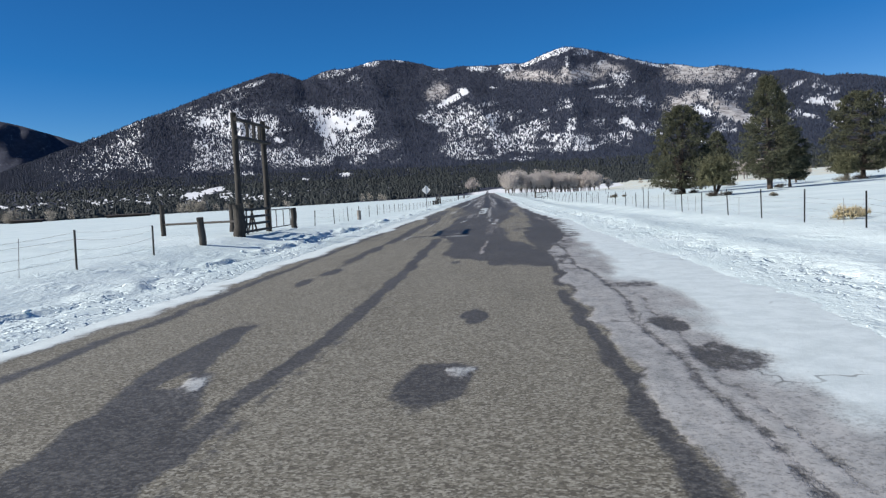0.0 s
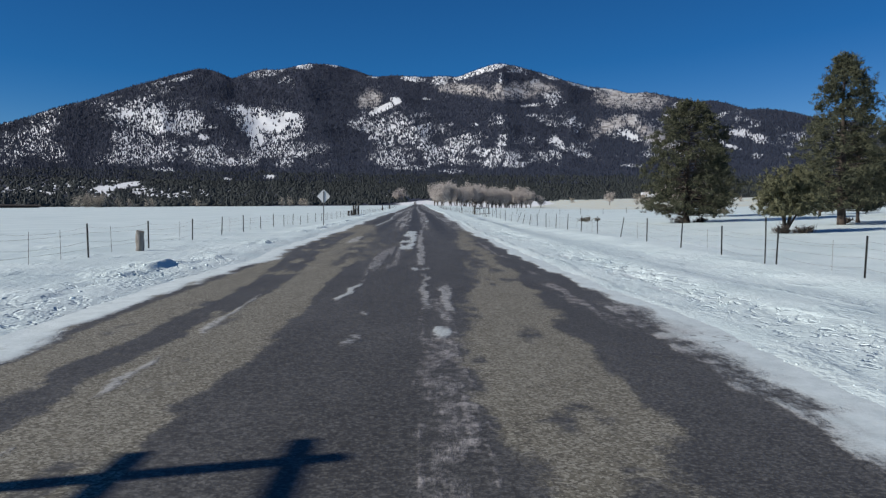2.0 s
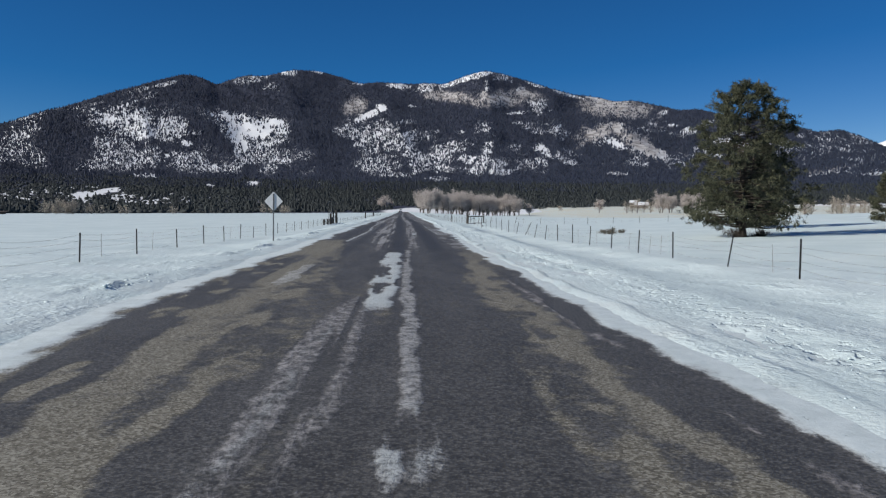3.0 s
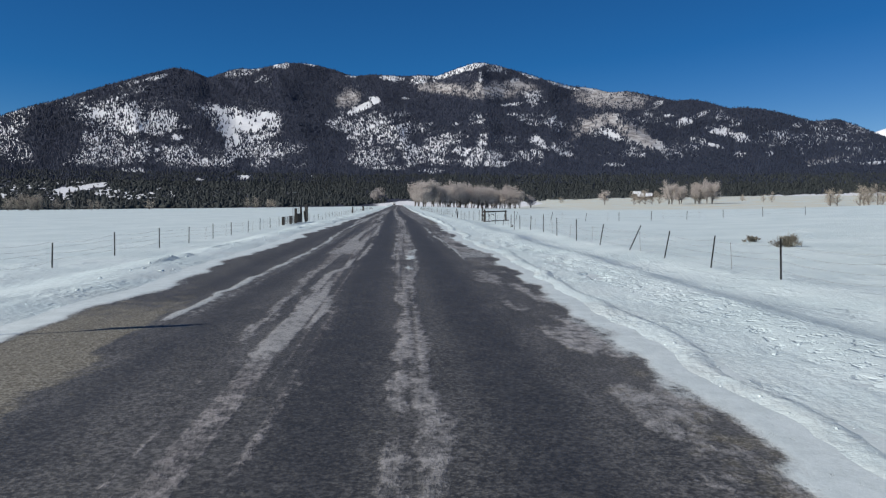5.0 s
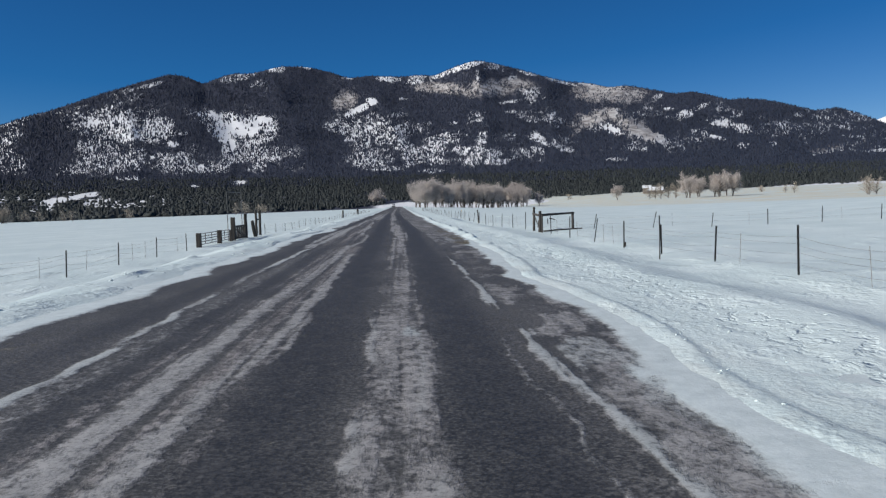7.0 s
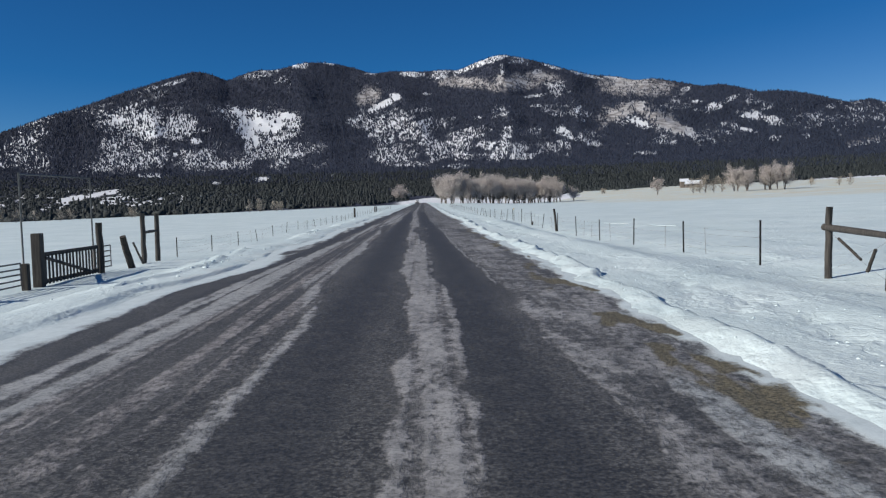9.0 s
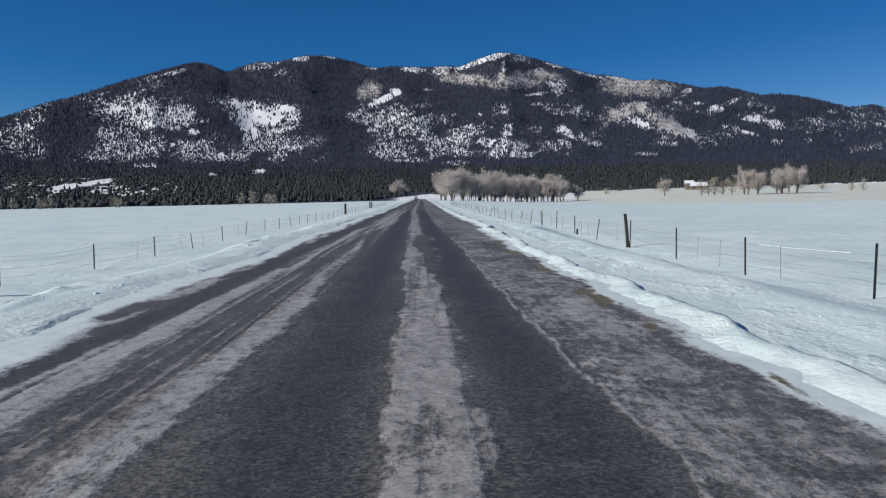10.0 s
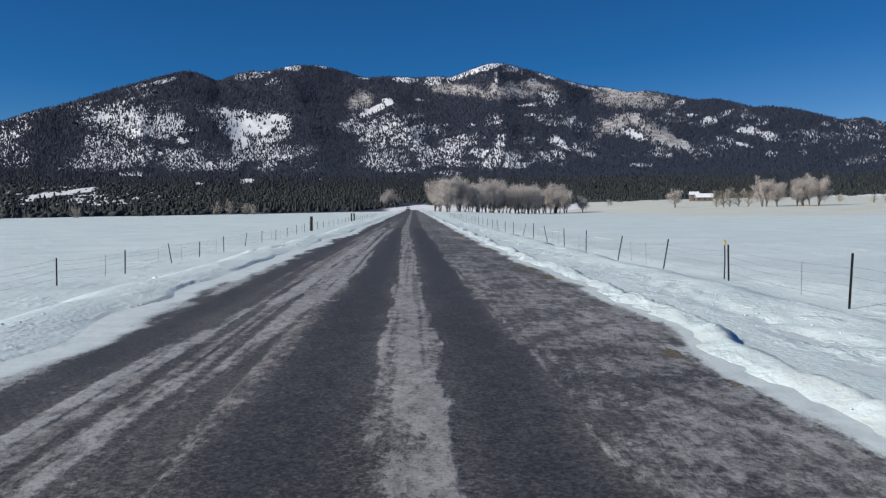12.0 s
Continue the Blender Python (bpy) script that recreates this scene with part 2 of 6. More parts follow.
def mountain_range(az, el):
    """How far off the mountain's surface lies in a direction."""
    top = 0.25 * (skyline(az - 1.6) + 2 * skyline(az) + skyline(az + 1.6))
    r_top = np.interp(az, (-40, -26, -20, -14, -9, -6, 12, 30, 45), (3000, 3400, 3750, 4150, 4330, 4450, 4500, 4250, 3800))
    k = np.clip((el + 0.3) / (top + 0.3), 0, 1)
    r = general_range(el) * (1 + (r_top / general_range(top) - 1) * k)
    crests = [spur(az, el, -23.0, 6.2, -23.4, 2.0, 1.5), spur(az, el, -17.6, 7.2, -16.6, 2.2, 0.9) * 0.4, spur(az, el, -14.5, 7.9, -11.2, 2.5, 2.0) * 0.95, spur(az, el, -8.3, 8.7, -5.6, 2.4, 1.6),
              spur(az, el, -1.2, 7.7, 0.8, 2.4, 1.4) * 0.8, spur(az, el, 5.5, 9.6, 6.4, 2.2, 1.8), spur(az, el, 10.0, 8.3, 11.0, 2.4, 1.2) * 0.7, spur(az, el, 13.5, 6.9, 18.2, 3.0, 1.5),
              spur(az, el, 21.5, 6.4, 25.0, 2.4, 1.6) * 0.8]
    relief = np.maximum.reduce(crests) + 0.25 * sum(crests)
    wander = fbm(az * 0.28 + 0.2 * el, el * 0.3, 3, 101) - 0.5
    ridge = np.abs(fbm(az * 0.55 + 0.2 * el, el * 0.35, 3, 111) - 0.5)
    window = smooth(1.2, 3.2, el)
    return r * (1 - window * (0.034 * relief - 0.05 * wander - 0.03 * ridge))


def on_mountain(az, el, r=None):
    r = mountain_range(az, el) if r is None else r
    a, e = np.radians(az), np.radians(el)
    return np.stack([CENTRE[0] + r * np.sin(a), CENTRE[1] + r * np.cos(a), CENTRE[2] + r * np.tan(e)], -1)


# clearings, woods and painted shade on the slopes: strength, az, el, half width, half height, tilt
def west_face(p):
    return [p(0.8, -18.27, 5.38, 2.46, 1.27, -1), p(0.95, -19.59, 5.56, 0.85, 0.46, 9), p(0.92, -17.76, 5.72, 1.16, 0.35, -6), p(0.9, -17.12, 4.73, 0.85, 0.46, -1), p(0.85, -15.73, 5.22, 1.31, 0.92, -16),
            p(1, -14.72, 4.26, 0.39, 0.19, -1), p(0.75, -19.64, 4.23, 1.16, 0.46, 19), p(0.5, -18.68, 3.03, 3.39, 0.92, 4), p(0.5, -13.87, 3.25, 1.23, 0.62, -41), p(0.85, -12.96, 2.66, 0.54, 0.31, -1),
            p(0.55, -17.54, 2.07, 1.16, 0.19, -1), p(0.5, -20.99, 2.66, 0.96, 0.31, 24)]


def meadow(p):
    return [p(1, -10.4, 5.3, 2.2, 0.85, 4), p(1, -8.81, 5.79, 1.00, 0.39, -13), p(1, -11.2, 4.45, 0.8, 0.5, -36), p(0.95, -8.45, 5.24, 0.62, 0.46, -21), p(0.92, -11.65, 6.02, 1.77, 0.39, -4),
            p(0.55, -9.89, 3.59, 2.00, 0.77, -1), p(0.85, -11.35, 3.89, 0.46, 0.31, -41), p(0.75, -9.32, 4.38, 1.54, 0.31, 14), p(0.6, -24.04, 5.15, 1.31, 0.54, 14), p(0.5, -24.09, 3.59, 1.62, 1.31, -1),
            p(0.8, -24.36, 4.60, 0.62, 0.31, -1), p(0.35, -7.30, 3.74, 1.16, 0.54, -1)]


def west_crest(p):
    return [p(0.5, -17.49, 6.96, 1.62, 0.46, 19), p(0.9, -15.99, 7.96, 1.08, 0.15, 16), p(0.45, -21.19, 6.21, 2.12, 0.19, 16), p(0.8, -23.72, 5.54, 1.35, 0.15, 19), p(0.6, -10.32, 8.59, 1.69, 0.35, 14),
            p(0.8, -7.92, 9.15, 0.77, 0.23, 4), p(0.4, -8.69, 7.60, 0.12, 1.00, -9), p(1, -5.87, 9.25, 0.50, 0.15, -9), p(0.45, -17.88, 7.37, 1.35, 0.19, 19), p(0.5, -9.23, 8.14, 0.77, 0.31, -1)]


def middle_face(p):
    return [p(1, -2.52, 6.49, 1.31, 0.27, 26), p(1, -1.71, 6.98, 0.42, 0.27, 19), p(0.9, -1.97, 5.13, 1.77, 0.19, 26), p(0.8, -0.51, 4.86, 1.31, 0.23, 24), p(0.55, -4.44, 5.14, 0.69, 0.15, -23),
            p(0.35, 1.30, 5.11, 1.23, 0.46, -1), p(0.72, 0.78, 3.78, 1.31, 0.50, -16), p(0.5, -2.00, 3.23, 1.77, 0.69, 4), p(0.7, 1.46, 2.97, 0.77, 0.27, -1), p(0.55, -0.86, 2.46, 1.54, 0.23, -1),
            p(0.8, 0.44, 7.12, 0.31, 0.12, -1), p(0.6, -0.45, 4.36, 1.54, 0.31, 9)]


def middle_right(p):
    return [p(0.75, 4.37, 3.59, 0.77, 0.42, -11), p(0.55, 5.73, 4.26, 0.50, 0.77, -16), p(0.82, 6.60, 2.75, 1.00, 0.23, -1), p(0.55, 5.02, 2.73, 0.77, 0.31, -11), p(0.5, 3.81, 5.46, 0.46, 0.15, -1),
            p(0.95, 9.64, 4.22, 0.89, 0.35, -33), p(0.6, 11.15, 3.55, 1.23, 0.27, -23), p(0.85, 10.56, 5.71, 0.31, 0.50, -26), p(0.5, 7.85, 6.08, 0.62, 0.12, -1), p(0.6, 7.48, 6.72, 1.16, 0.12, 4),
            p(0.4, 7.65, 4.45, 0.58, 0.46, -1), p(0.45, 14.83, 2.67, 1.16, 0.19, -1), p(0.5, 2.22, 2.23, 0.96, 0.15, -1)]


def summit_snow(p):
    return [p(1, 5.32, 9.38, 1.00, 0.27, 13), p(0.95, 3.85, 8.95, 1.23, 0.23, 19), p(0.75, 2.69, 8.56, 0.85, 0.23, 19), p(0.95, -0.38, 8.43, 1.00, 0.19, -3), p(0.75, 1.34, 8.35, 0.96, 0.35, 11),
            p(0.5, 6.62, 9.13, 1.16, 0.39, -11), p(0.55, 5.58, 8.56, 0.19, 0.77, 7), p(0.95, 8.83, 8.67, 0.69, 0.15, -21), p(0.92, 11.10, 7.97, 1.46, 0.15, -17), p(0.85, 13.35, 7.60, 1.16, 0.15, -9),
            p(0.55, 9.20, 7.21, 0.96, 0.69, -31), p(0.8, -3.13, 8.54, 0.46, 0.12, -1), p(0.5, 7.87, 8.21, 0.54, 0.31, -1)]


def east_face(p):
    return [p(1, 14.64, 5.74, 0.35, 0.31, 29), p(1, 14.38, 4.71, 1.00, 0.35, -26), p(0.6, 16.12, 4.62, 0.92, 0.77, -31), p(0.85, 17.21, 3.99, 0.92, 0.35, -16), p(1, 19.12, 5.43, 0.54, 0.27, -1),
            p(0.85, 20.14, 5.86, 0.58, 0.19, 14), p(0.65, 18.18, 5.84, 0.42, 0.19, -1), p(1, 21.37, 4.80, 0.77, 0.39, -11), p(0.92, 22.76, 4.35, 0.77, 0.31, -13), p(0.97, 21.13, 3.87, 0.54, 0.15, -18),
            p(0.45, 22.34, 5.30, 0.69, 0.35, -1), p(0.5, 17.39, 6.60, 0.46, 0.23, 19)]


def east_shoulder(p):
    return [p(1, 26.03, 5.05, 0.27, 0.15, -1), p(0.65, 25.38, 4.27, 0.77, 0.46, -16), p(0.65, 26.76, 3.83, 0.85, 0.31, -1), p(0.55, 27.71, 4.72, 1.16, 0.23, -9), p(0.65, 28.35, 4.21, 1.00, 0.15, -13),
            p(0.55, 29.30, 3.48, 1.23, 0.12, -9), p(0.55, 24.56, 3.31, 0.35, 0.23, -1), p(0.55, 28.15, 2.73, 1.54, 0.15, 9), p(0.95, 30.55, 2.61, 1.31, 0.12, 5), p(0.4, 30.16, 3.71, 0.96, 0.31, -1),
            p(0.5, 22.70, 3.23, 0.46, 0.23, -1)]


def foothills(p):
    return [p(1, -13.38, 1.51, 0.42, 0.12, -1), p(1, -10.49, 1.69, 0.69, 0.15, 3), p(0.75, -18.03, 0.31, 1.69, 0.15, 1), p(0.95, -22.15, 0.49, 0.23, 0.19, -1),
            p(0.5, -23.83, 0.92, 1.23, 0.27, 7), p(0.45, -21.62, 1.15, 1.54, 0.15, 4), p(0.9, -24.50, -0.65, 0.92, 0.15, -1), p(0.5, -13.94, 0.67, 0.77, 0.12, -1), p(0.5, -6.21, 1.85, 0.54, 0.08, -1),
            p(0.45, 1.44, 1.55, 0.54, 0.08, -1), p(0.5, 25.74, 1.57, 1.54, 0.08, -1)]


# thick woods, and shaded east slopes painted dark by leaving out the snow
def dense_and_shaded_wood(p):
    return [p(1, -21.77, 4.22, 1.62, 2.08, -1), p(1, -14.37, 7.76, 2.39, 0.92, -1), p(1, -12.93, 4.90, 2.69, 0.58, -43), p(1, -9.80, 7.51, 2.89, 0.62, -1), p(1, -6.32, 5.70, 1.62, 2.31, -16),
            p(1, -5.42, 3.74, 2.23, 1.54, -1), p(1, 18.12, 2.52, 10.78, 0.62, -1), p(1, 3.04, 5.85, 2.31, 0.85, -21), p(1, 9.55, 2.13, 8.47, 0.69, -1), p(0.9, 7.66, 5.40, 2.31, 0.62, -26),
            p(1, 11.84, 4.36, 1.93, 0.27, -19), p(0.95, 23.72, 3.09, 4.24, 0.77, -1), p(0.9, 24.71, 5.36, 2.31, 0.54, -9), p(0.9, 18.11, 4.74, 1.54, 0.31, -1)]


def bare_wood(p):
    return [p(0.95, 13.3, 5.5, 2.0, 0.5, 12), p(0.95, 15.9, 4.75, 2.1, 0.6, -30), p(0.85, -3.46, 7.02, 1.00, 0.69, -1), p(0.95, 3.14, 7.77, 2.00, 0.39, -5), p(0.7, 4.99, 7.44, 0.85, 0.31, -21), p(1, 6.60, 7.68, 1.77, 0.65, -1), p(0.9, 8.25, 7.94, 1.31, 0.39, -11),
            p(1, 14.39, 7.12, 2.46, 0.77, -7), p(0.9, 13.27, 5.30, 1.69, 0.39, 29), p(0.6, 15.93, 4.55, 1.00, 0.62, -31), p(0.5, 27.83, 2.84, 1.54, 0.19, 9)]



def far_west(p):
    return [p(0.62, -25.30, 3.53, 2.89, 1.08, 17), p(0.75, -24.32, 4.46, 1.00, 0.46, 19), p(0.9, -22.94, 5.04, 1.00, 0.19, 24), p(0.45, -27.98, 1.99, 2.69, 0.77, 7), p(0.6, -26.78, 3.28, 1.54, 0.54, 14),
            p(0.5, -22.55, 3.82, 0.85, 0.96, -1), p(0.55, -25.51, 0.48, 1.31, 0.35, -1), p(0.6, -21.87, 0.61, 1.00, 0.31, 9), p(0.5, -28.40, 0.48, 1.54, 0.27, -1), p(0.7, -19.34, 0.65, 0.92, 0.19, 4)]


def ragged_patches(az, el):
    """A function that draws one patch, with a ragged rim, over az and el."""
    wobble = 0.7 * (fbm(az * 2.2, el * 2.6, 3, 121) - 0.5) + 0.6 * (fbm(az * 7.0, el * 8.0, 2, 125) - 0.5)

    def draw(strength, a0, e0, ra, re, tilt):
        c, s = math.cos(radians(tilt)), math.sin(radians(tilt))
        u, v = (az - a0) * c + (el - e0) * s, -(az - a0) * s + (el - e0) * c
        return strength * (1 - smooth(0.45, 1.25, np.sqrt((u / ra) ** 2 + (v / re) ** 2) + wobble))

    return draw


def tree_foot(az):
    """Where the wood begins above the valley floor."""
    return np.interp(az, (-62, -25, -13, -3, 0, 11, 21, 30, 62), (-0.65, -0.65, -0.4, -0.2, 0.06, 0.14, 0.42, 0.72, 0.7)) + 0.10 * (vnoise(az * 1.7, 3, 148) - 0.5)


def clearings(az, el):
    """Open snow on the slopes, 0 to 1."""
    p = ragged_patches(az, el)
    bare = np.maximum.reduce(far_west(p) + west_face(p) + meadow(p) + [0.8 * c for c in west_crest(p)] + middle_face(p) + middle_right(p) + [0.85 * c for c in summit_snow(p)] + east_face(p) + east_shoulder(p) + foothills(p))
    thin = (0.20 + 0.40 * smooth(0.44, 0.62, fbm(az * 0.75, el * 1.2, 3, 151))) * smooth(1.8, 2.9, el) * (1 - 0.75 * smooth(5.0, 7.0, el)) * (1 - 0.3 * smooth(7, 12, az))
    thin = np.maximum(thin, 0.8 * smooth(0.57, 0.66, fbm(az * 2.6, el * 7.0, 3, 155)) * smooth(-0.2, 0.2, el) * (1 - smooth(0.7, 1.2, el)) * (0.35 + 0.65 * smooth(-13, -17, az)))
    thin = thin * (1 - np.maximum.reduce(dense_and_shaded_wood(p)))
    # the last patch paints a shaded slope dark by taking its snow away
    bare = np.maximum(bare, thin) * (1 - 0.92 * p(1, -22.3, 4.3, 1.55, 1.9, 8))
    meadows = 0.97 * smooth(-2.5, 0.5, az) * (1 - smooth(0.0, 0.1, el - tree_foot(az)))
    grove = 0.55 * fbm(az * 3.2, el * 4.0, 3, 157) + 0.45 * fbm(az * 9.0, el * 9.0, 2, 159)
    lane = (1 - smooth(0.09, 0.15, np.abs(el - 0.64 - 0.152 * (az + 22.4) + 0.06 * (fbm(az * 2.0, 4.0, 2, 163) - 0.5)))) * smooth(-22.6, -22.2, az) * (1 - smooth(-19.4, -19.0, az))
    return np.clip(np.maximum(np.maximum(bare, lane) * (0.3 + 0.7 * smooth(0.26, 0.60, grove + 0.5 * (bare - 0.62) + lane)), meadows), 0, 1)


def aspens(az, el):
    """Bare grey-tan deciduous woods among the conifers."""
    return np.maximum.reduce(bare_wood(ragged_patches(az, el)))


# ---------------------------------------------------------------- materials
def snow_material():
    m = Mat("snow", 0.62)
    fine, broad = m.noise(9, 6, 0.6), m.noise(0.25, 4)
    streak = m.noise(1.0, 4, 0.6, m.scaled(1.2, 0.5, 1))
    c = m.mix(m.ramp(broad, 0.3, 0.7), (0.57, 0.67, 0.68), (0.67, 0.76, 0.765))
    x, y, _ = m.xyz()
    # thin, sandy snow close to the road
    near = m.math("ABSOLUTE", m.math("ADD", x, 0.9))
    dirt = m.math("MULTIPLY", m.ramp(near, 5.0, 3.5), m.ramp(streak, 0.42, 0.62))
    c = m.mix(m.math("MULTIPLY", dirt, 0.28), c, (0.42, 0.39, 0.36))
    # stubble showing through beyond the pasture
    beyond = m.math("ADD", y, m.math("MULTIPLY", x, 0.9))
    straw = m.math("MULTIPLY", m.ramp(beyond, 370, 470), m.math("MULTIPLY", m.ramp(x, 45, 100), m.ramp(m.noise(0.05, 3, 0.6, m.scaled(1, 2.5, 1)), 0.35, 0.6)))
    c = m.mix(m.math("MULTIPLY", straw, 0.7), c, (0.64, 0.56, 0.38))
    m.bsdf.inputs["Specular IOR Level"].default_value = 0.3
    lumps = m.ramp(m.noise(0.9, 5, 0.62, m.scaled(1.0, 0.6, 1, (5, 9, 0))), 0.5, 0.72)
    h = m.math("ADD", m.math("ADD", m.math("MULTIPLY", streak, 0.7), m.math("MULTIPLY", fine, 0.35)), m.math("MULTIPLY", lumps, 0.55))
    # footprints trodden along the verge
    pits = m.ramp(m.noise(1.0, 3, 0.55, m.scaled(4.6, 3.2, 1, (1, 4, 0))), 0.53, 0.64)
    path = m.math("MULTIPLY", m.math("MULTIPLY", m.ramp(x, 3.9, 4.4), m.ramp(x, 5.5, 5.0)), m.math("MULTIPLY", m.ramp(m.noise(0.18, 2, 0.5), 0.30, 0.48), m.ramp(y, 150, 125)))
    apron = m.math("MULTIPLY", m.math("MULTIPLY", m.ramp(x, -6.7, -6.2), m.ramp(x, -4.7, -5.1)), m.ramp(y, 60, 40))
    path = m.math("MAXIMUM", path, m.math("MULTIPLY", apron, m.ramp(m.noise(0.4, 2, 0.5), 0.36, 0.52)))
    h = m.math("SUBTRACT", h, m.math("MULTIPLY", m.math("MULTIPLY", pits, path), m.ramp(y, 70, 40, 0.32, 0.6)))
    return m.done(c, None, h, 0.10, 0.6)


def road_material():
    m = Mat("old_asphalt", 0.75)
    grain = m.noise(30, 4, 0.75)
    pebble = m.noise(9, 3, 0.65)
    broad = m.noise(1.0, 4, 0.6, m.scaled(0.9, 0.25, 1))
    ragged = m.noise(1.0, 8, 0.76, m.scaled(3.0, 2.6, 1, (3, 11, 0)))
    torn = m.noise(1.0, 7, 0.78, m.scaled(6.0, 3.6, 1, (13, 1, 0)))
    smear = m.noise(1.0, 8, 0.72, m.scaled(1.7, 0.5, 1, (7, 3, 0)))
    stones = m.node("ShaderNodeTexVoronoi")
    stones.inputs["Scale"].default_value = 52.0
    m.put(m.co, stones.inputs["Vector"])
    pick = m.node("ShaderNodeSeparateColor")
    m.put(stones.outputs["Color"], pick.inputs[0])
    stone = pick.outputs[0]
    chips = m.noise(1.0, 4, 0.7, m.scaled(14.0, 8.0, 1, (2, 5, 0)))

    def frayed(name, noise, amount, lo=0.3, hi=0.7):
        return m.ramp(m.math("ADD", m.attr(name), m.math("MULTIPLY", m.math("SUBTRACT", noise, 0.5), amount)), lo, hi)

    fray = m.math("ADD", m.math("MULTIPLY", ragged, 0.75), m.math("MULTIPLY", chips, 0.25))
    wet_share = frayed("wet", fray, 3.0, 0.2, 0.8)
    cover = frayed("ice", m.math("ADD", m.math("MULTIPLY", torn, 0.62), m.math("MULTIPLY", chips, 0.38)), 2.6, 0.26, 0.80)
    white = m.attr("packed")
    # dry, pale asphalt with exposed stone; wet, dark asphalt; packed grey snow
    dry = m.mix(m.ramp(pebble, 0.3, 0.7), (0.124, 0.115, 0.090), (0.188, 0.177, 0.143))
    dry = m.mix(m.ramp(broad, 0.40, 0.66, 0.0, 0.6), dry, (0.112, 0.103, 0.078))
    dry = m.mix(m.ramp(grain, 0.52, 0.68, 0.0, 0.75), dry, (0.35, 0.335, 0.28))
    dry = m.mix(m.ramp(grain, 0.47, 0.33, 0.0, 0.8), dry, (0.070, 0.062, 0.045))
    dry = m.mix(m.ramp(stone, 0.62, 0.95, 0.0, 0.65), dry, (0.34, 0.33, 0.285))
    dry = m.mix(m.ramp(stone, 0.42, 0.08, 0.0, 0.8), dry, (0.062, 0.055, 0.042))
    wet = m.mix(m.ramp(pebble, 0.35, 0.7), (0.030, 0.030, 0.030), (0.064, 0.063, 0.061))
    wet = m.mix(m.ramp(grain, 0.52, 0.66, 0.0, 0.65), wet, (0.20, 0.197, 0.185))
    wet = m.mix(m.ramp(grain, 0.48, 0.37, 0.0, 0.85), wet, (0.015, 0.015, 0.016))
    wet = m.mix(m.ramp(stone, 0.70, 0.97, 0.0, 0.45), wet, (0.21, 0.205, 0.19))
    wet = m.mix(m.ramp(m.xyz()[1], 75, 30, 0.0, 0.3), wet, (0.060, 0.053, 0.042))
    # damp, half dried surface with pale stone showing
    damp = m.mix(m.ramp(grain, 0.42, 0.60), (0.055, 0.054, 0.051), (0.165, 0.161, 0.152))
    wet = m.mix(m.ramp(m.math("ADD", m.math("MULTIPLY", broad, 0.6), m.math("MULTIPLY", ragged, 0.4)), 0.46, 0.60, 0.0, m.ramp(m.xyz()[1], 40, 75, 0.35, 0.6)), wet, damp)
    # dried salt and grit in long smears
    grit = m.mix(m.ramp(m.math("ADD", m.math("MULTIPLY", grain, 0.6), m.math("MULTIPLY", chips, 0.4)), 0.42, 0.60), (0.040, 0.039, 0.038), (0.185, 0.181, 0.174))
    wet = m.mix(m.math("MULTIPLY", m.ramp(smear, 0.45, 0.64, 0.0, 0.8), m.ramp(m.xyz()[1], 40, 75, 0.22, 1.0)), wet, grit)
    worn = m.mix(m.ramp(grain, 0.4, 0.62), (0.017, 0.018, 0.020), (0.058, 0.058, 0.060))
    wet = m.mix(m.math("MULTIPLY", m.attr("track"), m.ramp(fray, 0.36, 0.58, 0.35, 0.9)), wet, worn)
    c = m.mix(wet_share, dry, wet)
    ice = m.mix(m.ramp(m.math("ADD", m.math("MULTIPLY", torn, 0.6), m.math("MULTIPLY", smear, 0.4)), 0.36, 0.64), (0.135, 0.122, 0.117), (0.40, 0.376, 0.364))
    snow = m.mix(m.ramp(ragged, 0.35, 0.65), (0.56, 0.635, 0.645), (0.70, 0.775, 0.785))
    ice = m.mix(white, ice, snow)
    speck = m.math("MAXIMUM", m.ramp(grain, 0.36, 0.52, 0.5, 1.0), white)
    c = m.mix(m.math("MULTIPLY", m.math("MULTIPLY", cover, 0.94), speck), c, ice)
    turf = m.mix(m.ramp(grain, 0.4, 0.6), (0.05, 0.043, 0.026), (0.20, 0.172, 0.105))
    c = m.mix(frayed("turf", fray, 2.2), c, turf)
    # fine cracks across the oldest stretch
    crack = m.node("ShaderNodeTexVoronoi")
    crack.feature = "DISTANCE_TO_EDGE"
    crack.inputs["Scale"].default_value = 0.42
    warp = m.node("ShaderNodeVectorMath")
    warp.operation = "ADD"
    m.put(m.co, warp.inputs[0])
    wn_ = m.node("ShaderNodeTexNoise")
    wn_.inputs["Scale"].default_value = 1.7
    m.put(m.co, wn_.inputs["Vector"])
    m.put(wn_.outputs["Color"], warp.inputs[1])
    m.put(warp.outputs[0], crack.inputs["Vector"])
    y = m.xyz()[1]
    split = m.math("MULTIPLY", m.ramp(crack.outputs["Distance"], 0.008, 0.002), m.math("MULTIPLY", m.ramp(y, 60, 30), m.ramp(broad, 0.50, 0.62)))
    c = m.mix(m.math("MULTIPLY", split, 0.6), c, (0.03, 0.027, 0.022))
    rough = m.math("ADD", m.math("MULTIPLY", wet_share, -0.22), 0.86)
    h = m.math("ADD", m.math("MULTIPLY", pebble, 0.5), m.math("ADD", m.math("MULTIPLY", grain, 0.35), m.math("MULTIPLY", cover, 0.9)))
    return m.done(c, rough, h, 0.012, 0.6)


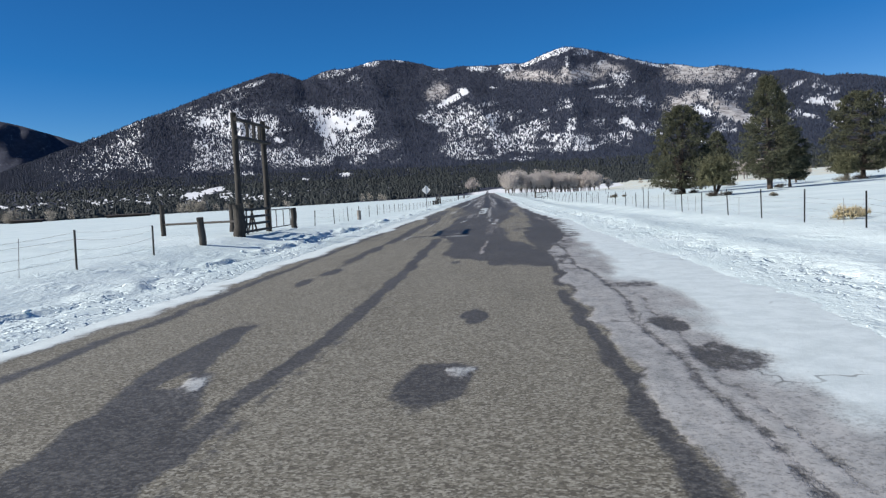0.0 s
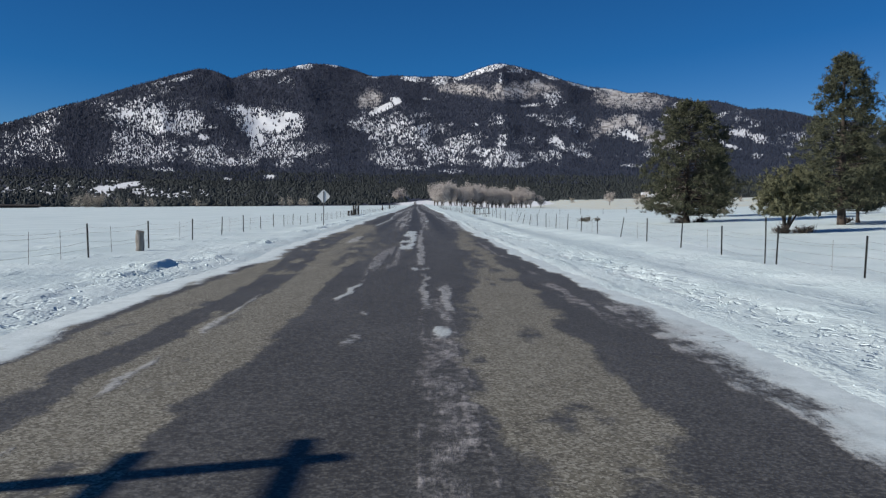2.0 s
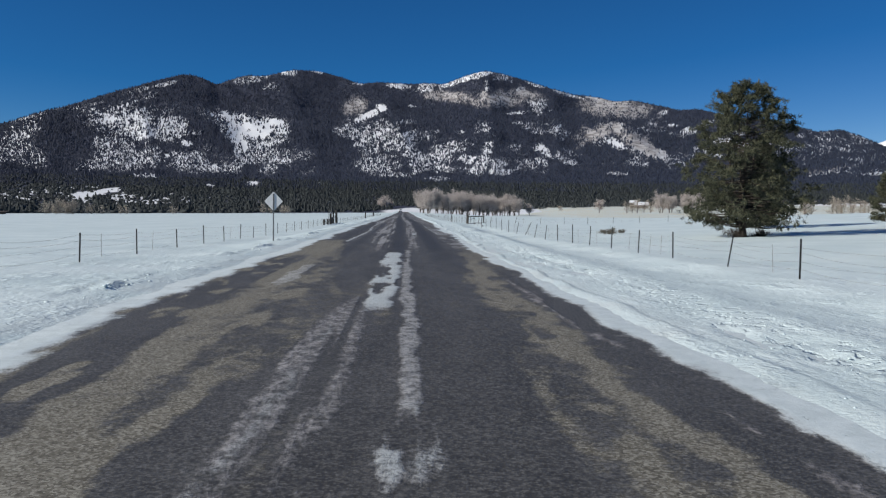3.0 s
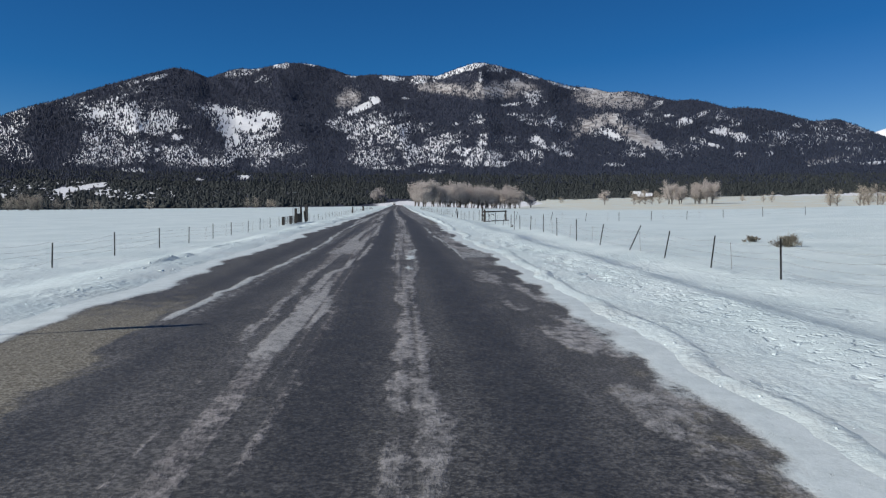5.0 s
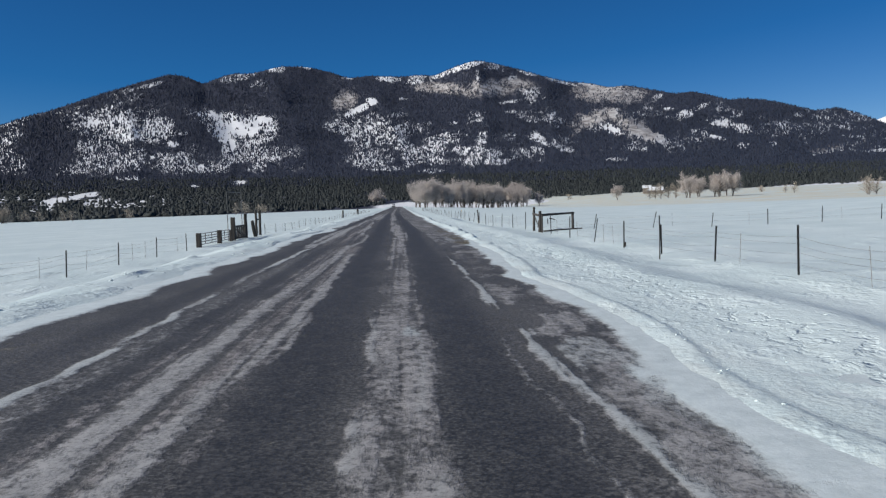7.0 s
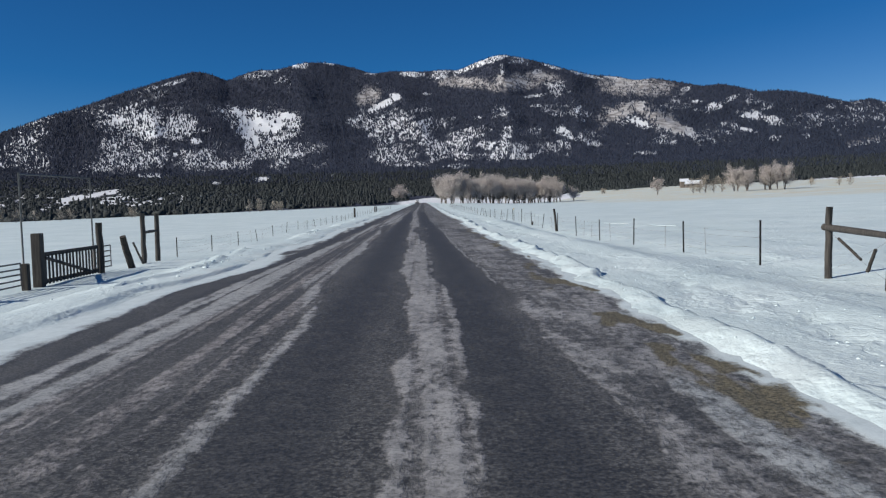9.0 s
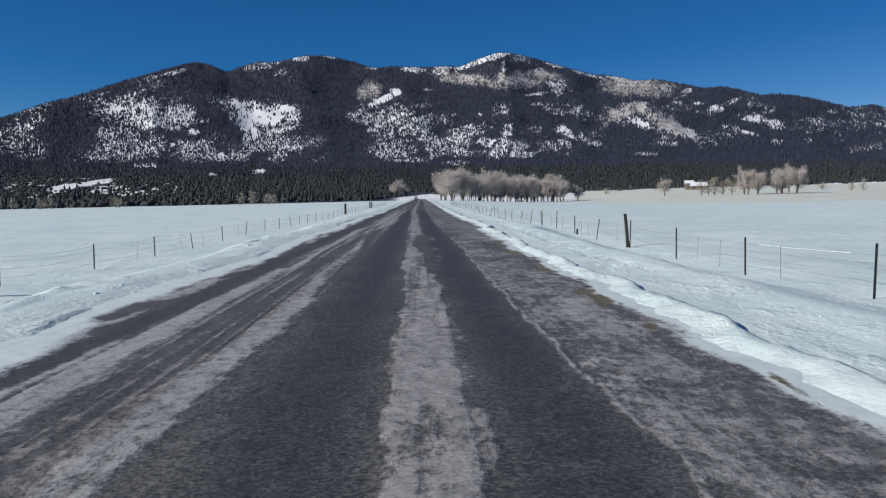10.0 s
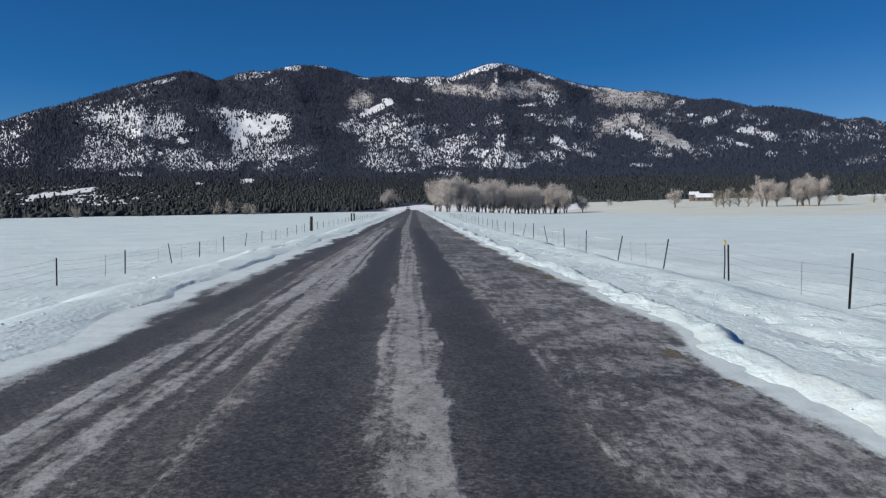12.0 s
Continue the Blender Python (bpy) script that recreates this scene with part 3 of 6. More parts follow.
def slope_material():
    m = Mat("mountain_slope", 0.9)
    co = m.noise(0.06, 6, 0.65)
    fine = m.noise(0.22, 4, 0.6)
    # shade under the trees and blue distance are put into this floor colour
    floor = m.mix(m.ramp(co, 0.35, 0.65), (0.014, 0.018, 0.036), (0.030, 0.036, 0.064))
    snow = m.mix(m.ramp(co, 0.3, 0.7), (0.72, 0.74, 0.77), (0.82, 0.83, 0.85))
    gully = m.noise(1.0, 5, 0.65, m.scaled(0.03, 0.03, 0.008))
    wood = m.mix(m.ramp(gully, 0.38, 0.62), (0.20, 0.18, 0.17), (0.56, 0.54, 0.53))
    open_, asp = m.attr("open_snow"), m.attr("aspen")
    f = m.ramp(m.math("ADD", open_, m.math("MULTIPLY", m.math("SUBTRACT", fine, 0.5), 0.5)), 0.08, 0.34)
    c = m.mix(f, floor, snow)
    c = m.mix(asp, c, wood)
    return m.done(c, None, co, 6.0, 0.5)


def needle_material(name, dark, light):
    m = Mat(name, 0.85)
    c = m.mix(m.island(), dark, light)
    return m.done(c)


SNOW, ROAD, SLOPE = snow_material(), road_material(), slope_material()
# blue haze of the distance is mixed into the far conifers' colour
HAZED_NEEDLES = needle_material("hazed_conifer", (0.0085, 0.0135, 0.028), (0.021, 0.032, 0.062))
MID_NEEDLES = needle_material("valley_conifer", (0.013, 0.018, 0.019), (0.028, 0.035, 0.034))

# ---------------------------------------------------------------- ground, road, mountain
def spread(*runs):
    """Rising coordinates: (from, to, step at the start, step at the end) for each run."""
    out = []
    for a, b, s0, s1 in runs:
        n = max(2, int(round(abs(b - a) / ((s0 + s1) / 2))))
        u = np.linspace(0, 1, n, endpoint=False)
        q = s1 / s0
        out.append(a + (b - a) * (u if abs(q - 1) < 0.01 else (q**u - 1) / (q - 1)))
    return np.concatenate(out + [np.array([runs[-1][1]], float)])


def build_ground():
    xs = spread((-4700, -300, 400, 40), (-300, -14, 30, 0.6), (-14, -7, 0.5, 0.14), (-7, -3.8, 0.1, 0.07), (-3.8, 2.2, 1.0, 1.0), (2.2, 4.2, 0.06, 0.06), (4.2, 6.2, 0.1, 0.12),
                (6.2, 12, 0.14, 0.4), (12, 300, 0.5, 30), (300, 4700, 40, 400))
    ys = spread((-4700, -300, 400, 40), (-300, -2, 20, 0.6), (-2, 215, 0.24, 0.24), (215, 420, 0.3, 3), (420, 1000, 3, 30), (1000, 4500, 60, 300))
    X, Y = np.meshgrid(xs, ys)
    Z = land(X, Y)
    ob = new("ground", raw_mesh("ground", np.stack([X, Y, Z], -1).reshape(-1, 3), grid_faces(len(xs), len(ys)), SNOW, True))
    return tagged(ob, "snow-covered valley floor with ploughed ridges beside the road", "ground", kind="structure")


def band(u, y, line, half, soft=0.05, fade=1.0):
    """A streak along the road: line of (y, x), half width (one, or one for each point)."""
    ys, xs = [p[0] for p in line], [p[1] for p in line]
    h = np.interp(y, ys, half) if isinstance(half, tuple) else half
    across = 1 - smooth(h - soft, h + soft, np.abs(u - np.interp(y, ys, xs)))
    return across * smooth(ys[0] - fade, ys[0] + fade, y) * (1 - smooth(ys[-1] - fade, ys[-1] + fade, y))


def spot(u, y, x0, y0, rx, ry, wob=0.0):
    return 1 - smooth(0.7, 1.1, np.sqrt(((u - x0) / rx) ** 2 + ((y - y0) / ry) ** 2) + wob)


def wet_shares(u, y, patch, spots, late):
    """Wet, dark asphalt: the slab down the middle, the wheel tracks beside it, and blots."""
    wob = 0.45 * (spots - 0.5)
    front = np.interp(u, (-1.2, -1.0, -0.24, 0.41, 0.87, 1.4), (19.6, 19.0, 17.1, 16.2, 15.7, 15.4))
    lo = np.interp(y, (19, 23, 26.5, 27.6, 33, 40, 46, 53, 60, 75, 85), (-1.1, -1.2, -1.45, -1.85, -2.0, -1.98, -1.92, -2.25, -2.1, -2.7, -3.3))
    hi = np.interp(y, (18, 20, 21.5, 25, 27.5, 30, 34, 36, 40, 45, 52, 60, 75), (1.4, 1.2, 0.95, 0.48, 0.42, 0.5, 0.28, 0.3, 0.55, 0.9, 1.15, 1.3, 2.0))
    slab = smooth(-0.10, 0.10, u + wob - lo) * (1 - smooth(-0.22, 0.22, u + 1.6 * wob - hi)) * smooth(-0.4, 0.4, y + 2.4 * (spots - 0.5) - front)
    slab = slab * (1 - 0.5 * smooth(0.60, 0.68, patch) * (1 - late))
    far_lane_lo = np.interp(y, (22, 25, 28, 33, 41, 50, 60), (1.2, 1.0, 1.05, 1.45, 1.75, 1.9, 2.0))
    far_lane = smooth(-0.18, 0.18, u + 1.4 * wob - far_lane_lo) * smooth(20, 24, y) * (1 - late)
    strip = band(u, y, ((-6, -2.0), (6, -1.92), (9, -1.78), (15, -1.73), (27, -1.74)), (0.13, 0.11, 0.12, 0.12, 0.16), 0.07)
    twin = 0.5 * band(u, y, ((-4, -1.72), (6, -1.70), (10, -1.60)), 0.04, 0.04)
    left = band(u, y, ((17.5, -3.25), (20, -3.33), (28, -3.18), (35, -3.28), (42, -3.1), (50, -3.5), (54, -3.9), (62, -3.9), (70, -3.7)), (0.10, 0.15, 0.18, 0.22, 0.33, 0.42, 0.5, 0.45, 0.3), 0.12, 3)
    left = np.maximum(left * smooth(0.26, 0.40, spots), np.maximum(spot(u, y, -3.4, 14.6, 0.13, 0.7, wob), spot(u, y, -3.24, 16.4, 0.16, 0.8, wob)))
    first = band(u, y, ((-4, -2.1), (5.0, -2.40), (7.5, -2.87), (9.8, -3.02)), (0.5, 0.42, 0.27, 0.15), 0.07, 0.5) * smooth(0.24, 0.36, spots)
    blots = np.maximum.reduce([spot(u, y, -0.44, 6.5, 0.36, 0.8, 3.2 * wob), spot(u, y, -0.28, 9.6, 0.16, 0.6, 3.2 * wob), 0.8 * spot(u, y, -0.82, 17.4, 0.13, 0.35, wob), spot(u, y, 0.85, 53.4, 0.55, 3.0, wob)])
    rim = np.maximum(band(u, y, ((-4, 0.94), (6, 0.96), (11, 0.94), (15, 1.12)), 0.09, 0.08) * smooth(0.30, 0.44, spots), 0.8 * band(u, y, ((0, -4.4), (30, -4.45), (60, -4.3)), 0.12, 0.10))
    melt = 0.85 * smooth(1.0, 1.15, u) * (1 - smooth(24, 30, y))
    stain = 0.7 * smooth(22, 34, y) * smooth(0.54, 0.64, 0.55 * patch + 0.45 * spots)
    tan = band(u, y, ((40, -2.55), (52, -2.9), (62, -3.0)), 0.3, 0.2, 3)
    wet = np.maximum.reduce([slab, far_lane, strip, twin, left, first, blots, rim, melt, stain * (1 - 0.6 * tan)])
    worn = np.clip(0.90 + 0.5 * (patch - 0.5) + 0.10 * smooth(100, 150, y), 0, 1) * (1 - 0.9 * smooth(-2.7, -3.2, u) * (1 - smooth(80, 86, y))) * (1 - 0.25 * (1 - smooth(76, 90, y))) * (1 - 0.5 * band(u, y, ((66, -1.0), (82, -0.85)), 0.5, 0.3, 3))
    return np.maximum(wet, late * worn)


def early_ice(u, x, y, spots, lines, hair):
    """Grey ice and white cakes on the first, dry stretch; returns ice and how white it is."""
    wob = 0.9 * (spots - 0.5)
    inner = np.interp(y, (0, 6, 12, 16, 19.5, 22, 26, 34, 60), (1.12, 1.06, 1.08, 1.22, 1.2, 1.6, 2.2, 2.5, 2.6))
    shelf = smooth(-0.06, 0.06, u + 0.25 * (spots - 0.5) - inner) * (1 - smooth(36, 46, y))
    rut = np.maximum(band(u, y, ((-4, 1.50), (8, 1.50), (11.5, 1.70), (17, 1.56), (22, 1.7)), 0.055, 0.04), 0.8 * band(u, y, ((-4, 1.72), (6, 1.66), (9, 1.78), (12, 1.92)), 0.035, 0.03))
    rut = np.maximum(rut, 0.35 * band(u, y, ((-4, 1.32), (18, 1.36)), 0.03, 0.03))
    bare = np.maximum.reduce([spot(u, y, 1.82, 8.7, 0.18, 0.55, wob), 0.8 * spot(u, y, 1.95, 6.9, 0.42, 0.7, wob), 0.6 * spot(u, y, 2.0, 12.4, 0.4, 0.4, wob)])
    shelf = shelf * (1 - 0.52 * rut * smooth(0.3, 0.5, hair + 0.15)) * (1 - 0.85 * bare)
    shelf = shelf * (1 - 0.6 * smooth(0.38, 0.58, 0.5 * fbm(x * 2.4, y * 2.6, 3, 541) + 0.5 * spots) * (1 - smooth(0.25, 0.75, u - inner)) * smooth(13, 17, y))
    white = smooth(-0.15, 0.35, x + 0.8 * (spots - 0.5) - np.interp(y, (0, 8, 11, 14, 22, 30, 40), (2.0, 2.0, 2.2, 1.85, 2.3, 2.2, 2.9)))
    broken = smooth(0.36, 0.50, 0.5 * spots + 0.5 * lines + 0.03)
    seam = np.maximum(0.8 * band(u, y, ((19, -0.30), (22.5, -0.20), (27, -0.10)), 0.05, 0.04) * smooth(0.40, 0.5, spots), 0.50 * band(u, y, ((28, -0.08), (33, 0.02), (36, -0.02), (41, 0.06)), (0.20, 0.18, 0.20, 0.24), 0.05) * broken)
    seam = np.maximum(seam, 0.45 * np.maximum(band(u, y, ((27, -0.24), (41, -0.20)), 0.03, 0.03), band(u, y, ((27, 0.16), (41, 0.26)), 0.03, 0.03)))
    twins = 0.75 * np.maximum(band(u, y, ((39.5, -0.14), (45.5, -0.12)), 0.07, 0.04), band(u, y, ((38.5, 0.16), (43.2, 0.25)), 0.10, 0.05)) * smooth(0.28, 0.42, spots)
    edge_line = 0.7 * band(u, y, ((26, -2.92), (30, -2.8), (37, -2.8), (43, -2.88)), 0.05, 0.04) * smooth(0.42, 0.52, spots)
    streak = np.maximum(0.9 * band(u, y, ((40.6, -1.50), (43.2, -1.41)), 0.07, 0.04, 0.4), 0.5 * band(u, y, ((43, -1.41), (48, -1.36), (53, -1.25)), 0.04, 0.04) * smooth(0.4, 0.5, spots))
    flecks = np.maximum.reduce([0.5 * spot(u, y, -1.0, 36.8, 0.12, 0.5, 2 * wob), 0.5 * spot(u, y, -1.03, 39.0, 0.12, 0.4, 2 * wob), 0.8 * spot(u, y, -2.45, 6.5, 0.14, 0.4, wob), 0.8 * spot(u, y, -0.30, 6.7, 0.16, 0.22, wob),
                                0.5 * spot(u, y, -1.2, 28.2, 0.35, 0.8, wob), 0.45 * spot(u, y, -1.2, 29.6, 0.25, 0.6, wob), 0.6 * spot(u, y, -2.88, 62.5, 0.22, 4.0, wob)])
    pink = 0.55 * band(u, y, ((46, -1.2), (49, -1.18), (53, -1.16), (57, -0.95)), (0.3, 0.40, 0.36, 0.2), 0.12, 1.5) * smooth(0.34, 0.50, lines + 0.04)
    cakes = np.maximum.reduce([0.75 * band(u, y, ((46.2, -0.25), (48.4, -0.22)), (0.22, 0.16), 0.10, 0.6) * smooth(0.34, 0.48, 0.6 * spots + 0.4 * lines + 0.03), 0.9 * spot(u, y, 0.05, 37.4, 0.14, 0.45), band(u, y, ((54.6, -0.72), (58, -0.66), (64, -0.62), (72, -0.60)), (0.20, 0.30, 0.32, 0.28), 0.10) * smooth(0.30, 0.46, 0.7 * spots + 0.3 * lines)])
    strip = 0.68 * band(u, y, ((47.5, -0.22), (56, -0.22), (74, -0.10)), (0.12, 0.12, 0.10), 0.05) * smooth(0.30, 0.46, 0.5 * spots + 0.5 * lines + 0.04)
    right = 0.6 * band(u, y, ((38, 2.35), (46, 2.3), (55, 2.12), (62, 2.3)), 0.16, 0.10, 3) * smooth(0.40, 0.54, 0.6 * spots + 0.4 * lines)
    ice = np.maximum.reduce([shelf, seam, twins, edge_line, streak, flecks, pink, cakes, strip, right])
    packed = np.maximum.reduce([shelf * (0.22 + 0.78 * white), 0.25 * twins, 0.6 * streak, 0.5 * flecks, 0.7 * cakes, 0.3 * strip, 0.4 * edge_line, 0.15 * pink])
    return ice, packed


def late_ice(u, x, y, patch, spots, lines, hair):
    """Streaks of packed snow between the wheel tracks on the second, icy stretch."""
    wob = 0.9 * (spots - 0.5)
    run = smooth(0.28, 0.50, fbm(x * 1.0, y * 0.10, 2, 531))
    brushed = smooth(0.30, 0.50, 0.6 * lines + 0.4 * hair + 0.04)
    a = band(u, y, ((82, -3.04), (88, -2.92), (92, -2.85), (98, -2.76), (105, -2.80), (108, -2.90), (113, -2.98), (121, -3.12), (132, -3.0)), 0.085, 0.045) * (0.55 + 0.45 * run) * (0.6 + 0.4 * smooth(0.3, 0.46, spots))
    a = np.maximum(a, 0.4 * band(u, y, ((82, -2.85), (100, -2.6), (130, -2.75)), 0.2, 0.15) * brushed)
    b = np.maximum.reduce([0.80 * band(u, y, ((79, -1.40), (83, -1.25), (89, -1.44), (91, -1.22), (94, -1.12), (103, -0.98)), (0.2, 0.26, 0.10, 0.11, 0.10, 0.08), 0.06), 0.62 * band(u, y, ((80, -1.70), (89, -1.82), (93, -1.72), (99, -1.78)), 0.09, 0.06),
                           0.75 * band(u, y, ((96, -1.75), (101, -1.62), (107, -1.85), (114, -1.80), (126, -1.6), (134, -1.7)), (0.5, 0.38, 0.18, 0.16, 0.15, 0.12), 0.09), 0.75 * band(u, y, ((98, -1.28), (106, -1.36), (114, -1.15), (128, -1.25)), (0.1, 0.12, 0.13, 0.1), 0.06),
                           0.7 * band(u, y, ((109.5, -1.0), (113.5, -1.02)), 0.06, 0.05)]) * (0.25 + 0.75 * brushed)
    haze = 0.56 * band(u, y, ((72, -1.2), (84, -1.35), (100, -1.65), (134, -1.6)), (0.35, 0.5, 0.62, 0.55), 0.2, 4) * smooth(0.40, 0.56, 0.6 * lines + 0.4 * hair)
    c_lo = np.interp(y, (72, 82, 88, 90, 97, 108, 135, 142, 146, 150, 157, 162, 165, 169, 178, 185, 196, 231), (-0.10, 0.02, 0.06, -0.04, -0.17, -0.12, -0.02, -0.04, -0.02, -0.28, -0.30, -0.30, -0.46, -0.40, -0.55, -0.62, -0.62, -1.05))
    c_hi = np.interp(y, (72, 80, 84, 89.4, 97, 108, 135, 142, 146, 150, 157, 162, 165, 171, 173, 179, 182, 188, 196, 231), (0.38, 0.42, 0.32, 0.49, 0.59, 0.58, 0.52, 0.70, 0.62, 0.38, 0.37, 0.33, 0.12, 0.05, -0.28, -0.25, 0.05, 0.0, -0.13, -0.55))
    mid = smooth(-0.05, 0.04, u + 0.22 * (spots - 0.5) - c_lo) * (1 - smooth(-0.05, 0.05, u + 0.26 * (spots - 0.5) - c_hi)) * smooth(66, 80, y)
    mid = mid * (0.40 + 0.30 * smooth(0.3, 0.55, hair) + 0.14 * smooth(125, 140, y)) * (0.70 + 0.30 * smooth(0.33, 0.5, spots))
    lines_c = 0.75 * np.maximum(band(u, y, ((98, 0.42), (112, 0.42)), 0.04, 0.03), band(u, y, ((95, -0.06), (113, -0.08)), 0.06, 0.05)) * smooth(0.36, 0.5, spots)
    cakes = np.maximum.reduce([band(u, y, ((90.4, 0.34), (95.6, 0.36)), 0.12, 0.06, 0.3) * (0.3 + 0.7 * smooth(0.36, 0.50, spots)), 0.7 * band(u, y, ((96, 0.40), (99, 0.5)), 0.12, 0.05) * smooth(0.4, 0.5, spots), 0.6 * spot(u, y, 0.35, 111.3, 0.14, 0.5, wob)])
    mess = 0.55 * band(u, y, ((166, 0.45), (171, 0.42), (176, 0.2), (181, 0.2)), (0.1, 0.14, 0.40, 0.3), 0.12, 2) * smooth(0.50, 0.58, spots)
    d = np.maximum(0.9 * band(u, y, ((94, 1.85), (103, 1.80), (107, 1.77), (112, 1.72), (126, 1.66)), (0.07, 0.08, 0.09, 0.09, 0.07), 0.07, 2), 0.5 * band(u, y, ((104, 1.35), (112, 1.45)), 0.04, 0.04)) * smooth(0.40, 0.54, 0.5 * spots + 0.5 * hair + 0.04)
    puffs = np.maximum.reduce([0.6 * spot(u, y, 2.3, 96.7, 0.5, 1.6, 2.6 * wob), 0.6 * spot(u, y, 2.4, 108.5, 0.4, 2.0, 2.6 * wob), 0.6 * spot(u, y, 2.4, 137.0, 0.22, 2.0, wob)])
    side_lo = np.interp(y, (74, 80, 88, 96, 104, 128, 142, 150, 157, 168, 175, 184, 198, 240), (1.75, 1.85, 1.55, 1.8, 1.9, 1.8, 1.62, 1.5, 1.32, 1.2, 1.15, 0.95, 0.66, 0.4))
    side = smooth(-0.08, 0.10, u + 0.3 * (spots - 0.5) - side_lo) * smooth(66, 80, y)
    crosswise = smooth(0.48, 0.55, fbm(x * 2.6, y * 2.1, 3, 551))
    icy = smooth(128, 142, y)
    mottle = side * ((1 - icy) * (0.42 * smooth(0.46, 0.60, spots) + 0.25 * smooth(0.35, 0.6, patch)) + icy * (0.49 + 0.22 * (crosswise - 0.5) + 0.5 * (patch - 0.5) + 0.25 * (hair - 0.5)))
    rim = 0.8 * icy * band(u - side_lo, y, ((130, 0.03), (300, 0.03)), 0.035, 0.03) * smooth(0.40, 0.52, lines)
    e = 0.8 * band(u, y, ((132, -3.15), (140, -3.22), (146, -3.15), (151, -3.12), (160, -3.02), (166, -2.88), (178, -2.92), (187, -2.95), (193, -2.4), (240, -2.4)), (0.24, 0.36, 0.46, 0.42, 0.2, 0.16, 0.14, 0.2, 0.2, 0.2), 0.10) * (0.3 + 0.7 * smooth(0.32, 0.52, 0.7 * lines + 0.3 * spots + 0.03))
    f = 0.75 * band(u, y, ((132, -1.55), (137, -1.30), (142, -1.3), (148, -1.95), (153, -1.90), (159, -1.75), (165, -2.12), (172, -1.97), (178, -2.22), (184, -2.38), (188, -2.12), (196, -1.82), (240, -1.9)), (0.10, 0.12, 0.10, 0.18, 0.2, 0.15, 0.12, 0.14, 0.10, 0.14, 0.2, 0.25, 0.2), 0.08) * (0.35 + 0.65 * smooth(0.32, 0.5, lines + 0.03))
    thin = 0.6 * np.maximum(band(u, y, ((133, -2.66), (141, -2.66), (148, -2.5)), 0.05, 0.04), band(u, y, ((138, -2.05), (146, -2.0)), 0.04, 0.04)) * smooth(0.38, 0.5, lines)
    veil = 0.66 * icy * band(u, y, ((130, -2.4), (300, -2.4)), 0.85, 0.3) * smooth(0.42, 0.58, 0.6 * lines + 0.4 * hair)
    shoulder = 0.75 * smooth(146, 154, y) * band(u, y, ((140, -3.95), (300, -3.95)), 0.22, 0.18) * smooth(0.28, 0.5, spots)
    ice = np.maximum.reduce([a, b, haze, mid, lines_c, cakes, mess, d, puffs, mottle, rim, e, f, thin, veil, shoulder])
    packed = np.maximum.reduce([0.55 * a, 0.25 * b, 0.16 * mid, 0.3 * lines_c, 0.9 * cakes, 0.5 * d, 0.6 * puffs, 0.20 * mottle, 0.2 * rim, 0.32 * e, 0.28 * f, 0.5 * shoulder])
    return ice, packed


def road_cover(x, y):
    """Shares of wet asphalt, grey ice, packed white snow, bare turf and worn track on the road."""
    u = x + 0.08 * (fbm(x * 0.3, y * 0.10, 2, 501) - 0.5) + 0.22 * (fbm(x * 2.0, y * 1.3, 3, 505) - 0.5)
    patch = fbm(x * 0.9, y * 0.14, 3, 511)
    spots = fbm(x * 2.6, y * 0.9, 3, 515)
    lines = fbm(x * 8.0, y * 0.10, 3, 521)
    hair = fbm(x * 17.0, y * 0.16, 2, 525)
    late = smooth(56, 80, y + 6 * (patch - 0.5))
    icy = smooth(125, 142, y)
    wet = wet_shares(u, y, patch, spots, late)
    ice0, white0 = early_ice(u, x, y, spots, lines, hair)
    ice1, white1 = late_ice(u, x, y, patch, spots, lines, hair)
    edge = smooth(-0.22, 0.03, x - right_edge(y) + 0.5 * (spots - 0.5)) * smooth(25, 40, y)
    edge = np.maximum(edge, smooth(-0.30, 0.05, left_edge(y) + 0.1 - x + 0.5 * (spots - 0.5)))
    ice, packed = np.maximum.reduce([ice0, ice1, 0.95 * edge]), np.maximum.reduce([white0, white1, edge])
    trench = band(u, y, ((134, -3.95), (140, -3.92), (147, -4.02), (149.6, -3.87), (152.5, -3.66)), (0.16, 0.20, 0.36, 0.24, 0.05), 0.06, 1.0)
    ice, packed, wet = ice * (1 - trench), packed * (1 - trench), np.maximum(wet, trench)
    turf = band(u, y, ((133.5, 2.7), (138, 2.85), (149, 2.65)), 0.32, 0.2, 1.5) * smooth(0.42, 0.56, spots) + 0.8 * icy * band(u - right_edge(y), y, ((130, -0.22), (300, -0.22)), 0.2, 0.12) * smooth(0.55, 0.64, spots)
    track = late * np.maximum.reduce([band(u, y, ((50, -0.5), (100, -0.62), (150, -0.85), (185, -1.15), (240, -1.4)), 0.40, 0.25), band(u, y, ((50, 1.05), (150, 0.95), (185, 0.45), (240, 0.0)), 0.36, 0.2),
                                      0.8 * band(u, y, ((60, -2.4), (130, -2.4)), 0.22, 0.2, 5), 0.8 * band(u, y, ((84, -3.5), (300, -3.5)), 0.25, 0.2)])
    return wet, ice, np.clip(packed, 0, 1), np.clip(turf, 0, 1), track


